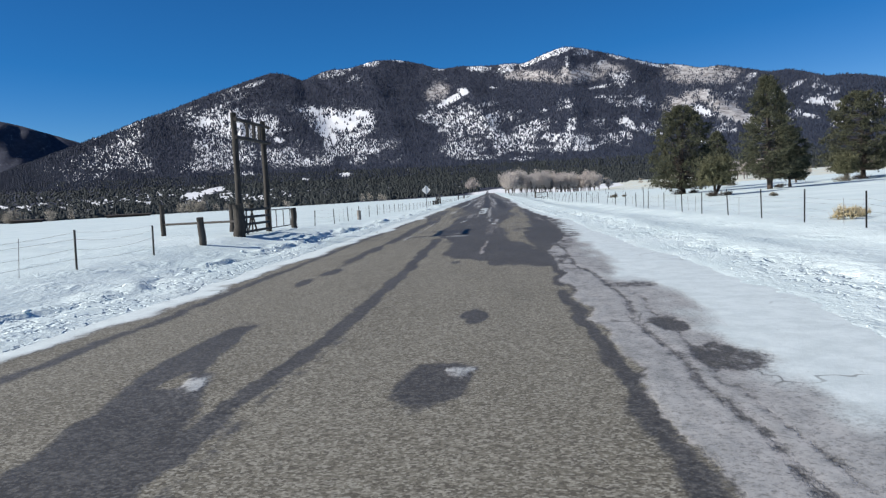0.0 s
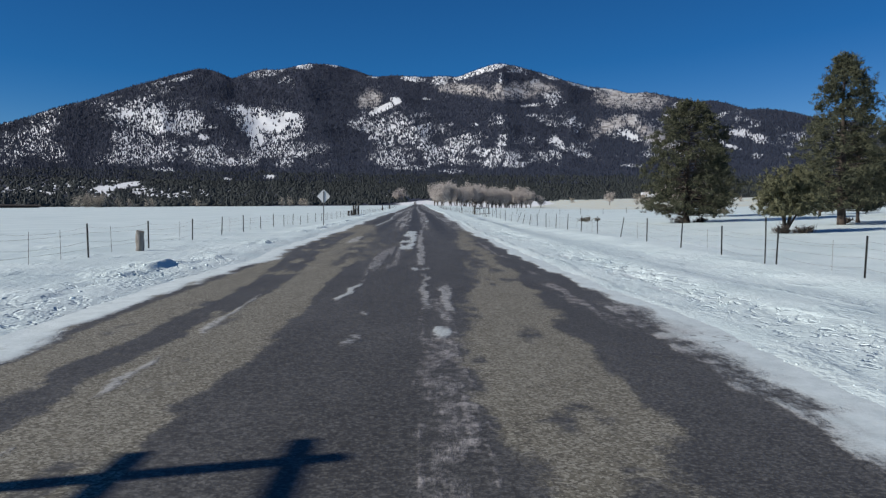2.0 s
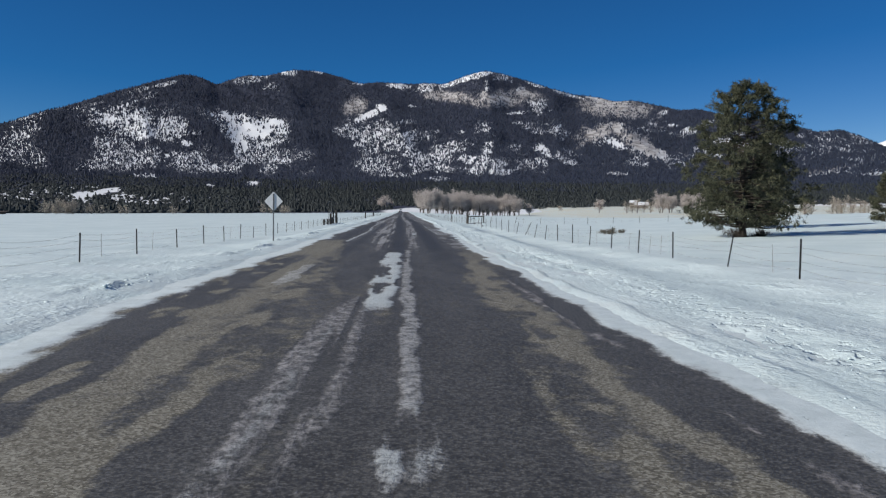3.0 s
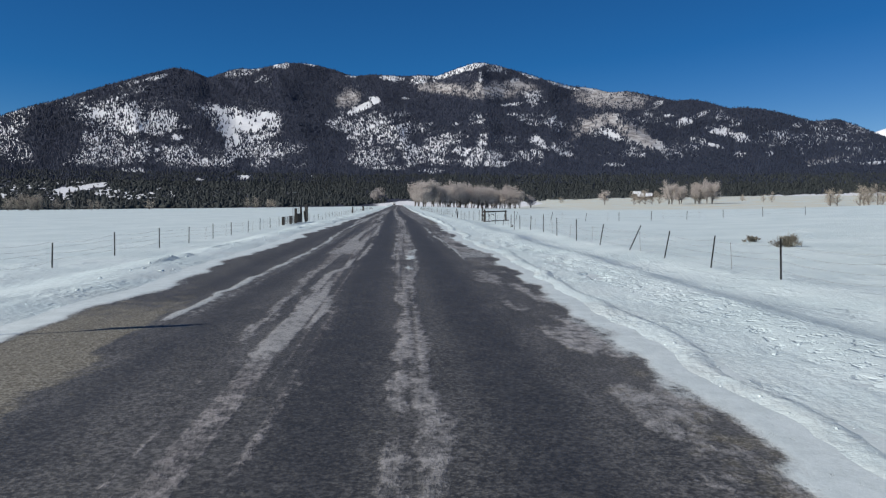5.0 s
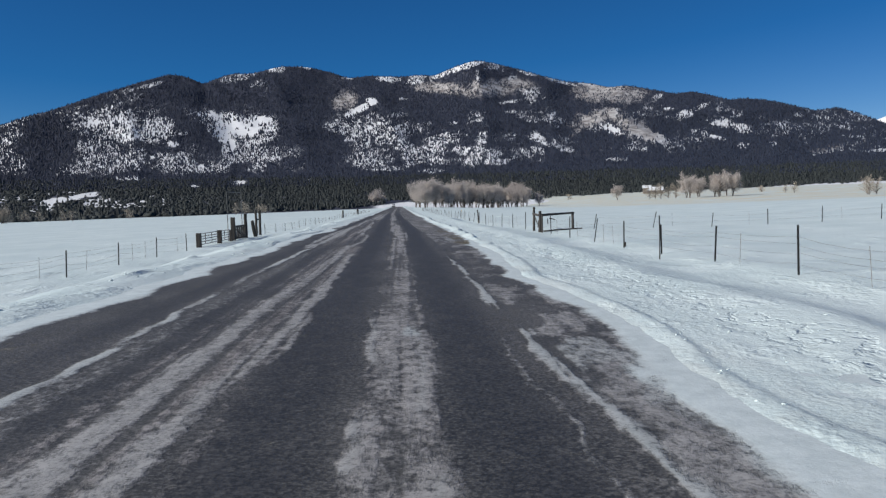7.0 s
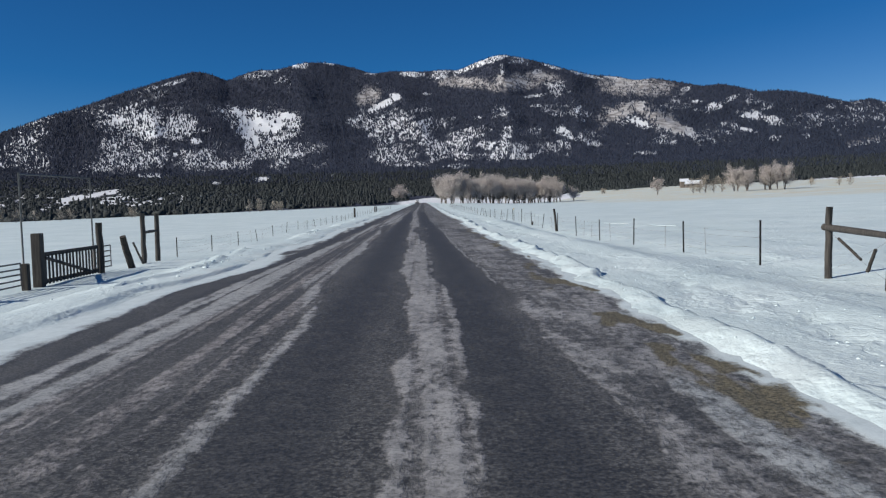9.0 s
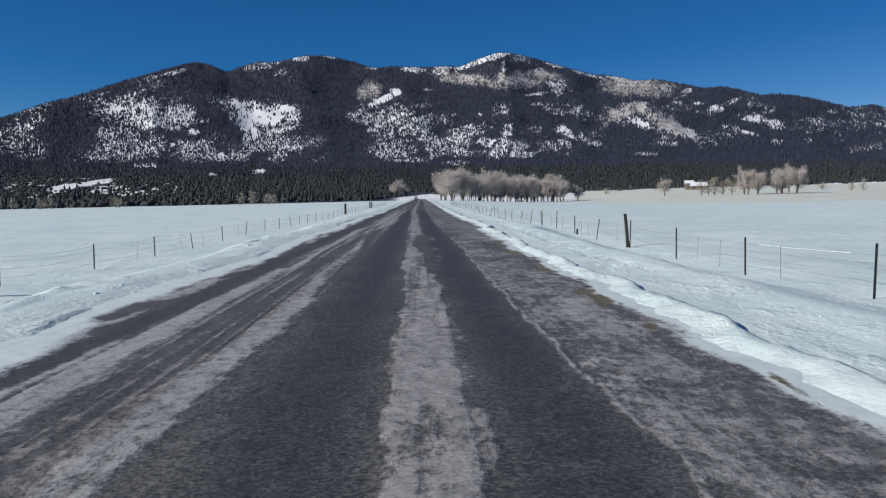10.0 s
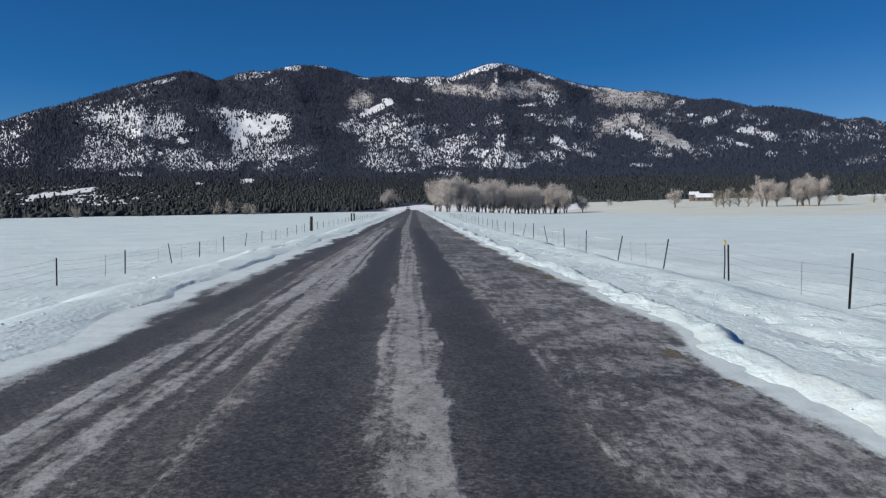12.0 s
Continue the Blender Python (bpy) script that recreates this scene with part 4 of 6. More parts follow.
def build_road():
    xs, ys = np.linspace(-5.3, 4.5, 220), spread((-60, 0, 3, 0.4), (0, 235, 0.2, 0.3), (235, 420, 0.3, 2), (420, 900, 2, 12))
    X, Y = np.meshgrid(xs, ys)
    wet, ice, packed, turf, track = road_cover(X, Y)
    Z = 0.02 - 0.0025 * (X + 0.9) ** 2 + 0.02 * (fbm(X * 0.5, Y * 0.2, 2, 131) - 0.5) + 0.010 * ice * (0.4 + packed)
    ob = new("road", raw_mesh("road", np.stack([X, Y, Z], -1).reshape(-1, 3), grid_faces(len(xs), len(ys)), ROAD, True,
                              {"wet": wet.ravel(), "ice": ice.ravel(), "packed": packed.ravel(), "turf": turf.ravel(), "track": track.ravel()}))
    return tagged(ob, "straight worn asphalt road streaked with packed snow and wet tracks", "road", kind="structure")


def build_mountain():
    az = np.arange(-62, 62.01, 0.1)
    k = np.linspace(0, 1, 130)
    A, K = np.meshgrid(az, k)
    low = np.interp(A, (-62, -25, -13, 0, 11, 21, 30, 62), (-0.75, -0.75, -0.5, -0.3, -0.35, 0.0, 0.35, 0.6)) - 0.25
    E = low + (skyline(A) - low) * K
    P = on_mountain(A, E)
    # the back of the mountain falls away behind its skyline
    back = P[-1:] * np.array([1.03, 1.03, 0.6])
    P = np.concatenate([P, back])
    A, E = np.concatenate([A, A[-1:]]), np.concatenate([E, E[-1:]])
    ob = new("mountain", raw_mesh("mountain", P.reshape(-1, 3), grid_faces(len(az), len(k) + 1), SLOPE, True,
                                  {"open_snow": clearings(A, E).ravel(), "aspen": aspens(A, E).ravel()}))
    return tagged(ob, "broad forested mountain with snowy clearings and a white summit", "mountain", kind="structure")


def far_range(name, label, az0, az1, r, top, snowy):
    """A further mountain that shows beside the main one."""
    az, k = np.arange(az0, az1, 0.15), np.linspace(0, 1, 40)
    A, K = np.meshgrid(az, k)
    E = -0.2 + (top(A) + 0.12 * (fbm(A * 0.9, 0.5, 3, 161) - 0.5) + 0.2) * K
    R = r * (0.86 + 0.14 * K) * (1 + 0.05 * (fbm(A * 0.4, E * 0.4, 3, 171) - 0.5))
    P = on_mountain(A, E, R)
    P = np.concatenate([P, P[-1:] * np.array([1.02, 1.02, 0.6])])
    A, E = np.concatenate([A, A[-1:]]), np.concatenate([E, E[-1:]])
    cover = np.clip(snowy(A, E), 0, 1)
    ob = new(name, raw_mesh(name, P.reshape(-1, 3), grid_faces(len(az), len(k) + 1), SLOPE, True, {"open_snow": cover.ravel(), "aspen": np.zeros(A.size)}))
    return tagged(ob, label, "mountain", kind="structure")


def cone_trees(name, P, H, W, tiers, sides, mat, label, rng):
    """Many small conifers, tiered cones, joined into one mesh."""
    n = len(P)
    V, F, base = [], [], 0
    turn = rng.uniform(0, 6.28, n)
    for t in range(tiers):
        z0, z1 = (0.08 + 0.62 * t / tiers), min(1.0, 0.08 + 0.62 * t / tiers + (1.0 if tiers == 1 else 0.55))
        w = W * (1 - 0.72 * t / max(tiers, 1))
        ring = []
        for s in range(sides):
            a = turn + 2 * math.pi * s / sides + t
            ww = w * rng.uniform(0.7, 1.25, n)
            ring.append(np.stack([P[:, 0] + ww * np.cos(a), P[:, 1] + ww * np.sin(a), P[:, 2] + H * (z0 + rng.uniform(-0.05, 0.05, n))], 1))
        ring.append(np.stack([P[:, 0] + 0.08 * W * rng.uniform(-1, 1, n), P[:, 1], P[:, 2] + H * z1], 1))
        v = np.stack(ring, 1)
        i = base + np.arange(n)[:, None] * (sides + 1)
        for s in range(sides):
            F.append(np.concatenate([i + s, i + (s + 1) % sides, i + sides], 1))
        V.append(v.reshape(-1, 3))
        base += n * (sides + 1)
    ob = new(name, raw_mesh(name, np.concatenate(V), np.concatenate(F), mat))
    return tagged(ob, label, "forest", kind="stuff")


def blobs(name, P, size, lift, mat, label, category, rng, long_=(1.0, 1.0)):
    """Many uneven rounded lumps joined into one mesh."""
    n, g = len(P), (1 + 5**0.5) / 2
    shape = np.array([(-1, g, 0), (1, g, 0), (-1, -g, 0), (1, -g, 0), (0, -1, g), (0, 1, g), (0, -1, -g), (0, 1, -g), (g, 0, -1), (g, 0, 1), (-g, 0, -1), (-g, 0, 1)]) / 1.9
    V = np.broadcast_to(shape, (n, 12, 3)) * rng.uniform(0.6, 1.15, (n, 12, 1))
    a = rng.uniform(0, 6.28, n)
    c, q, k = np.cos(a)[:, None], np.sin(a)[:, None], rng.uniform(*long_, (n, 1))
    V = np.stack([V[..., 0] * c * k - V[..., 1] * q, V[..., 0] * q * k + V[..., 1] * c, V[..., 2]], -1) * size[:, None, :]
    V = V + (P + np.stack([0 * size[:, 2], 0 * size[:, 2], lift * size[:, 2]], 1))[:, None]
    tri = np.array([(0, 11, 5), (0, 5, 1), (0, 1, 7), (0, 7, 10), (0, 10, 11), (1, 5, 9), (5, 11, 4), (11, 10, 2), (10, 7, 6), (7, 1, 8),
                    (3, 9, 4), (3, 4, 2), (3, 2, 6), (3, 6, 8), (3, 8, 9), (4, 9, 5), (2, 4, 11), (6, 2, 10), (8, 6, 7), (9, 8, 1)])
    F = (np.arange(n)[:, None, None] * 12 + tri[None]).reshape(-1, 3)
    return tagged(new(name, raw_mesh(name, V.reshape(-1, 3), F, mat, True)), label, category, kind="stuff")


def build_forests():
    rng = np.random.default_rng(5)
    n = 175000
    az = rng.uniform(-38, 42, n)
    el = 1.3 + (skyline(az) + 0.03 - 1.3) * rng.uniform(0, 1, n)
    open_, asp = clearings(az, el + 0.04), aspens(az, el)
    clump = fbm(az * 3.0, el * 3.0, 3, 141)
    keep = rng.uniform(0, 1, n) > np.clip(0.985 * open_**1.4 * (1 - 0.25 * smooth(-0.9, -0.2, el - skyline(az))) + 0.74 * asp - 1.1 * (clump - 0.5) * (1 - 0.8 * open_), 0.0, 0.985)
    az, el = az[keep], el[keep]
    P = on_mountain(az, el)
    P[:, 2] -= 1.0
    H = rng.uniform(6, 12, len(az)) * np.clip(mountain_range(az, el) / 3300, 0.6, 1.0) * (1 + 0.3 * open_[keep]) * (1 - 0.2 * smooth(-0.25, 0.0, el - skyline(az)))
    cone_trees("mountain_forest", P, H, H * rng.uniform(0.18, 0.28, len(az)), 1, 4, HAZED_NEEDLES, "dark conifer forest over the mountain slopes", rng)
    n = 46000
    az = rng.uniform(-40, 44, n)
    low = tree_foot(az)
    el = low + (1.9 - low) * rng.uniform(0, 1, n) ** 0.9
    keep = rng.uniform(0, 1, n) > np.maximum(clearings(az, el), clearings(az, el + 0.16)) * 0.98
    keep &= ~((np.abs(az) < 0.9) & (el < 0.25))
    az, el = az[keep], el[keep]
    P = on_mountain(az, el)
    round_ = rng.uniform(0, 1, len(az)) < np.interp(az, (-12, -6), (0.8, 0.5))
    H = rng.uniform(1.6, 4.4, len(az)) * (0.8 + 0.6 * (fbm(az * 1.1, el * 2.0, 2, 145) - 0.3)) * (1 + 0.5 * smooth(0.2, 1.4, el))
    W = H * rng.uniform(0.30, 0.48, len(az))
    cone_trees("valley_forest", P[~round_], 1.45 * H[~round_], W[~round_], 2, 5, MID_NEEDLES, "dark green pine wood at the mountain's foot", rng)
    blobs("juniper_scrub", P[round_], np.stack([0.62 * H, 0.62 * H, 0.5 * H], 1)[round_], 0.35, MID_NEEDLES, "rounded dark junipers below the mountain", "forest", rng)


build_ground()
build_road()
build_mountain()
far_range("far_hill", "dark forested hill beyond the main mountain", -62, -20, 4600, lambda a: hill(a, -32.0, 5.75, 0.22, 0.36, 1.0),
          lambda a, e: 0.1 * smooth(0.5, 0.7, fbm(a * 6.0, e * 7.0, 3, 181)))
far_range("far_peak", "white treeless peak beyond the mountain's shoulder", 24, 62, 4700, lambda a: hill(a, 36.0, 5.95, 0.32, 0.2, 1.0),
          lambda a, e: 0.3 + smooth(2.5, 4.5, e))
build_forests()

# ---------------------------------------------------------------- materials of the things
def wood_material(name, dark, light, scale=1.0):
    m = Mat(name, 0.85)
    g = m.noise(1.0, 6, 0.65, m.scaled(28 * scale, 28 * scale, 2.2 * scale))
    b = m.noise(1.4, 3)
    c = m.mix(m.ramp(g, 0.3, 0.7), dark, light)
    c = m.mix(m.math("MULTIPLY", m.ramp(b, 0.5, 0.7), 0.5), c, tuple(0.6 * v for v in dark))
    return m.done(c, None, g, 0.01, 0.7)


def plain_material(name, color, rough=0.6, metal=0.0, vary=0.25, scale=20.0):
    m = Mat(name, rough)
    n = m.noise(scale, 4)
    c = m.mix(m.ramp(n, 0.3, 0.7), tuple(v * (1 - vary) for v in color), tuple(min(1.0, v * (1 + vary)) for v in color))
    return m.done(c, None, n, 0.002, 0.3, metal)


OLD_WOOD = wood_material("weathered_wood", (0.016, 0.014, 0.012), (0.062, 0.053, 0.045))
GREY_WOOD = wood_material("grey_wood", (0.02, 0.018, 0.016), (0.085, 0.075, 0.066))
PALE_WOOD = wood_material("bleached_wood", (0.12, 0.11, 0.10), (0.32, 0.295, 0.265))
STEEL_POST = plain_material("painted_steel_post", (0.020, 0.021, 0.020), 0.65, 0.2, 0.5)
WIRE = plain_material("rusty_wire", (0.16, 0.15, 0.145), 0.55, 0.5, 0.4)
PIPE = plain_material("grey_pipe", (0.12, 0.12, 0.12), 0.5, 0.5, 0.3)
SIGN_BACK = plain_material("bare_aluminium", (0.60, 0.61, 0.61), 0.6, 0.0, 0.08)
YELLOW = plain_material("yellow_paint", (0.62, 0.40, 0.04), 0.5)
BARK = wood_material("pine_bark", (0.024, 0.018, 0.014), (0.075, 0.056, 0.044), 0.5)
PALE_BARK = wood_material("pale_bark", (0.07, 0.058, 0.05), (0.21, 0.18, 0.155), 0.3)
PINE_NEEDLES = needle_material("pine_needles", (0.019, 0.025, 0.014), (0.105, 0.107, 0.060))
JUNIPER_LEAVES = needle_material("juniper_leaves", (0.05, 0.055, 0.028), (0.16, 0.155, 0.085))
TWIGS = needle_material("bare_twigs", (0.34, 0.30, 0.275), (0.62, 0.56, 0.52))
PALE_TWIGS = needle_material("pale_twigs", (0.28, 0.24, 0.19), (0.52, 0.46, 0.38))
DARK_TWIGS = needle_material("dark_twigs", (0.03, 0.024, 0.019), (0.085, 0.068, 0.055))
SAGE = needle_material("sagebrush", (0.09, 0.085, 0.065), (0.22, 0.20, 0.16))
DRY_GRASS = needle_material("dry_grass", (0.30, 0.24, 0.14), (0.55, 0.46, 0.29))


def empty(name, x, y, z, label, category, group=""):
    ob = new(name)
    ob.empty_display_size = 0.2
    ob.location = (x, y, z)
    return tagged(ob, label, category, group)


def under(name, mesh, parent, m):
    ob = new(name, mesh)
    ob.parent = parent
    ob.matrix_basis = m
    return ob


def mesh_of(name, bm, mat):
    me = bpy.data.meshes.new(name)
    bm.to_mesh(me)
    bm.free()
    me.materials.append(mat)
    return me


# ---------------------------------------------------------------- fences
def t_post_mesh(height):
    bm = bmesh.new()
    box(bm, (-0.019, -0.003, -0.35), (0.019, 0.003, height))
    box(bm, (-0.003, 0.003, -0.35), (0.003, 0.034, height))
    for k in range(int(height / 0.09)):
        z = height - 0.04 - 0.09 * k
        box(bm, (-0.007, -0.009, z - 0.012), (0.007, -0.003, z + 0.012))
    return mesh_of("steel_post", bm, STEEL_POST)


T_POSTS = {"low": [t_post_mesh(h) for h in (0.72, 0.79, 0.84)], "high": [t_post_mesh(h) for h in (0.88, 0.93, 0.99)]}


def wire_between(bm, ends, sag, r=0.0026):
    for a, b in zip(ends, ends[1:]):
        a, b = Vector(a), Vector(b)
        pts = [a.lerp(b, k / 4) - Vector((0, 0, sag * 4 * (k / 4) * (1 - k / 4))) for k in range(5)]
        tube(bm, pts, r, 3, False)


stay = bmesh.new()
tube(stay, [(0, 0, 0.05), (0, 0, 0.74)], 0.006, 4, False)
WIRE_STAY = mesh_of("wire_stay", stay, WIRE)


def wire_fence(label, line, ys, leans, strands, seed, along_x=False, posts="low"):
    """Steel posts along a line, with sagging strands of wire and light stays between them."""
    rng = random.Random(seed)
    places = []
    for n, y in enumerate(ys):
        x, yy = (y, line(y)) if along_x else (line(y), y)
        places.append((x, yy, z_at(x, yy)))
    fence = empty("wire_fence", *places[0], label, "fence", "roadside wire fences")
    base = Vector(places[0])
    tops = []
    for n, p in enumerate(places):
        lean = leans.get(n, rng.uniform(-2.5, 2.5))
        m = Matrix.Translation(Vector(p) - base) @ pose(0, 0, 0, rng.uniform(-2, 2), lean, rng.uniform(-12, 12) + 90)
        if n in leans:
            m = Matrix.Translation(Vector(p) - base) @ pose(0, 0, 0, 0, lean, 0)
        under("steel_post", T_POSTS[posts][rng.randrange(3)], fence, m)
        tops.append(lambda h, m=m: m @ Vector((0, 0, h)))
    for k, h in enumerate(strands):
        bm = bmesh.new()
        for i in range(len(tops) - 1):
            wire_between(bm, [tops[i](h + rng.uniform(-0.03, 0.02)), tops[i + 1](h + rng.uniform(-0.03, 0.02))], 0.03 if "snow on" in label and k == len(strands) - 1 else rng.uniform(0.01, 0.10))
        part("wire", bm, WIRE, fence)
    if "snow on" in label:
        for i in range(1, 16):
            if rng.random() < 0.65:
                a, b = tops[i](strands[-1] + 0.012), tops[i + 1](strands[-1] + 0.012)
                u, v = rng.uniform(0.02, 0.3), rng.uniform(0.6, 0.97)
                bm = bmesh.new()
                tube(bm, [a.lerp(b, u + (v - u) * k / 4) - Vector((0, 0, 0.12 * (u + (v - u) * k / 4) * (1 - u - (v - u) * k / 4))) for k in range(5)], 0.009, 5)
                part("snow_strip", bm, SNOW, fence, "snow lying on the top wire")
    for i in range(len(tops) - 1):
        for u in (0.33, 0.66):
            if rng.random() < 0.3:
                at = tops[i](0.0).lerp(tops[i + 1](0.0), u)
                under("wire_stay", WIRE_STAY, fence, Matrix.Translation(at) @ pose(0, 0, 0, rng.uniform(-4, 4), rng.uniform(-4, 4), 0))
    return fence


def left_line(y):
    return float(np.interp(y, (0, 35, 40, 100, 175, 300, 420), (-8.25, -8.25, -8.15, -10.0, -10.25, -10.5, -10.6)))


def right_line(y):
    return float(np.interp(y, (0, 94, 150, 200, 330), (9.5, 8.5, 7.6, 7.4, 7.3)))


STRANDS = (0.22, 0.42, 0.60, 0.74)
wire_fence("barbed wire fence on dark posts near the ranch gate", left_line, [-2.0, 4.0, 10.0, 16.0, 19.8], {}, STRANDS, 1)
wire_fence("long barbed wire fence on dark posts by a snowy field", left_line,
           [38.1, 43.2, 48.3, 53.4, 59.0, 64.4, 69.7, 75.2, 80.3, 85.3, 90.4, 95.4, 101.1, 106.7, 111.7, 117.0, 122.0, 127.8, 132.7, 137.6, 142.7], {}, STRANDS, 2)
wire_fence("barbed wire fence on leaning steel posts past the old gate", left_line,
           [167.1, 173.0, 179.0, 184.3, 190.0, 195.7, 201.8, 207.4, 213.0, 217.6, 222.7, 228.3, 234.0, 239.7, 245.3, 250.8, 256.1] + [267 + 6.2 * k for k in range(24)],
           {3: -7, 5: 6, 8: -9, 11: 8}, STRANDS, 3)
wire_fence("wire fence on slim dark posts before the pasture with pines", right_line,
           [-3, 1.2, 5.3, 9.3, 13.2, 17.2, 21.3, 25.3, 29.1, 33.0, 36.9, 40.5, 44.5, 48.7, 52.5, 56.3, 60.5, 64.7, 69.3, 73.3, 77.3, 81.3, 85.2, 89.2, 93.3, 97.1, 100.9, 105.1, 109.3, 113.7, 117.4, 121.6, 125.6, 129.5, 133.6, 137.9, 142.1],
           {17: 9, 24: 6, 25: 10, 26: 24, 27: 9, 34: 8}, STRANDS, 4, posts="high")
wire_fence("wire fence with snow on its top strand by the field", right_line,
           [149.6, 154.9, 160.4, 165.9, 171.1, 176.5, 182.2, 187.1, 192.5, 198.1, 203.4, 209.1, 214.8, 220.1, 225.5, 230.9, 236.1, 241.5] + [247.1 + 5.6 * k for k in range(20)],
           {6: 8, 10: 9, 11: 10, 14: -12, 16: 14, 19: -10}, STRANDS, 5, posts="high")
wire_fence("cross fence of thin posts running over the pasture", lambda x: 144.0, [10.3, 13.4, 16.5, 19.5, 22.4, 25.6, 28.9, 32.5, 36.4], {0: 10, 1: 12, 2: 6}, (0.3, 0.6), 6, True)


def marker_post(x, y, height, label, mat=STEEL_POST, tip=None):
    ob = empty("marker_post", x, y, z_at(x, y), label, "post")
    bm = bmesh.new()
    tube(bm, [(0, 0, -0.3), (0.01, 0, height * 0.5), (0, 0, height)], 0.018, 6)
    part("shaft", bm, mat, ob)
    if tip:
        bm = bmesh.new()
        tube(bm, [(0, 0, height * 0.88), (0, 0, height + 0.01)], 0.023, 6)
        part("tip", bm, tip, ob, "yellow painted tip")
    return ob


marker_post(8.75, 48.9, 1.22, "thin dark steel stake standing before the fence")
marker_post(7.35, 123.8, 1.2, "thin dark steel stake with loose wire at its foot")
marker_post(7.55, 198.8, 0.98, "slim steel stake with a yellow tip", tip=YELLOW)


# ---------------------------------------------------------------- rough timber
def timber(bm, a, b, r, seed, sides=8):
    """A slightly crooked round pole or post."""
    rng = random.Random(seed)
    a, b = Vector(a), Vector(b)
    n = 6
    pts = [a.lerp(b, k / n) + Vector((rng.uniform(-1, 1), rng.uniform(-1, 1), 0)) * r * 0.12 for k in range(n + 1)]
    tube(bm, pts, [r * (1.06 - 0.16 * k / n) * rng.uniform(0.96, 1.04) for k in range(n + 1)], sides)
    return bm


def wooden_post(x, y, height, r, label, lean=(0, 0), mat=OLD_WOOD, seed=0, square=False, base=None):
    z = z_at(x, y) if base is None else base
    bm = bmesh.new()
    top = (lean[0] * height, lean[1] * height, height)
    if square:
        box(bm, (-r, -r, -0.4), (r, r, height), 0.015)
        for v in bm.verts:
            v.co.x += lean[0] * max(v.co.z, 0) + 0.01 * math.sin(9 * v.co.z)
            v.co.y += lean[1] * max(v.co.z, 0)
    else:
        timber(bm, (-0.4 * lean[0], -0.4 * lean[1], -0.4), top, r, seed)
    ob = part("wooden_post", bm, mat)
    ob.location = (x, y, z)
    return tagged(ob, label, "post")


def ranch_gate():
    """Tall pole gateway with a ladder-like header."""
    y0, y1, x = 26.85, 30.3, -8.25
    z = z_at(x, 28.5)
    g = empty("ranch_gateway", x, y0, z, "tall dark pole gateway with a ladder-like header over a ranch entrance", "gateway")
    w, h = y1 - y0, 4.02
    for k, y in enumerate((0.0, w)):
        bm = bmesh.new()
        timber(bm, (0, y, -0.5), (0, y + 0.02, h), 0.105, 20 + k, 10)
        part("post", bm, OLD_WOOD, g)
    for k, hz in enumerate((3.80, 3.22)):
        bm = bmesh.new()
        timber(bm, (0.09, -0.15, hz), (0.09, w + 0.5, hz + 0.02), 0.062, 30 + k)
        part("header_beam", bm, OLD_WOOD, g)
    for k, u in enumerate((0.36, 0.58, 0.79)):
        bm = bmesh.new()
        box(bm, (0.03, u * w - 0.075, 3.25), (0.11, u * w + 0.075, 3.82), 0.008)
        part("header_block", bm, GREY_WOOD, g, "short upright board")
    return g


def board_gate(x, y0, y1, height, boards, label, mat=GREY_WOOD):
    """A gate of horizontal boards with stiles."""
    z = z_at(x, (y0 + y1) / 2)
    g = empty("board_gate", x, y0, z, label, "gate")
    w = y1 - y0
    for k in range(boards):
        bm = bmesh.new()
        hz = 0.14 + (height - 0.2) * k / (boards - 1)
        box(bm, (-0.02, 0.0, hz - 0.042), (0.02, w, hz + 0.042), 0.005)
        part("rail", bm, mat, g)
    for u in (0.03, 0.97):
        bm = bmesh.new()
        box(bm, (0.021, u * w - 0.05, 0.05), (0.05, u * w + 0.05, height), 0.005)
        part("stile", bm, mat, g)
    return g


def picket_gate(x, y0, y1, height, label):
    """A gate of many upright pickets under a top rail."""
    z = z_at(x, (y0 + y1) / 2)
    g = empty("picket_gate", x, y0, z, label, "gate")
    w = y1 - y0
    for hz in (0.1, height):
        bm = bmesh.new()
        box(bm, (-0.03, 0, hz - 0.055), (0.03, w, hz + 0.055), 0.006)
        part("rail", bm, GREY_WOOD, g)
    pick = bmesh.new()
    box(pick, (0.032, -0.052, 0.02), (0.055, 0.052, height - 0.02), 0.004)
    me = mesh_of("picket", pick, OLD_WOOD)
    n = 17
    for k in range(n):
        under("picket", me, g, pose(0, w * (k + 0.5) / n, 0, (k % 3 - 1) * 1.2, 0, 0))
    bm = bmesh.new()
    tube(bm, [(0.07, 0.05, height - 0.08), (0.07, w * 0.8, 0.12)], 0.05, 4)
    part("brace", bm, GREY_WOOD, g)
    return g


def pipe_gate(x, y0, y1, height, rails, uprights, label, dx=0.0):
    z = z_at(x, (y0 + y1) / 2) + 0.08
    g = empty("pipe_gate", x, y0, z, label, "gate")
    w = y1 - y0
    for k in range(rails):
        hz = 0.05 + (height - 0.05) * k / (rails - 1)
        bm = bmesh.new()
        tube(bm, [(0, 0, hz), (dx, w, hz)], 0.021, 8)
        part("pipe_rail", bm, PIPE, g)
    for k in range(uprights):
        u = k / (uprights - 1)
        bm = bmesh.new()
        tube(bm, [(dx * u, w * u, 0.05), (dx * u, w * u, height)], 0.019, 8)
        part("pipe_upright", bm, PIPE, g)
    return g


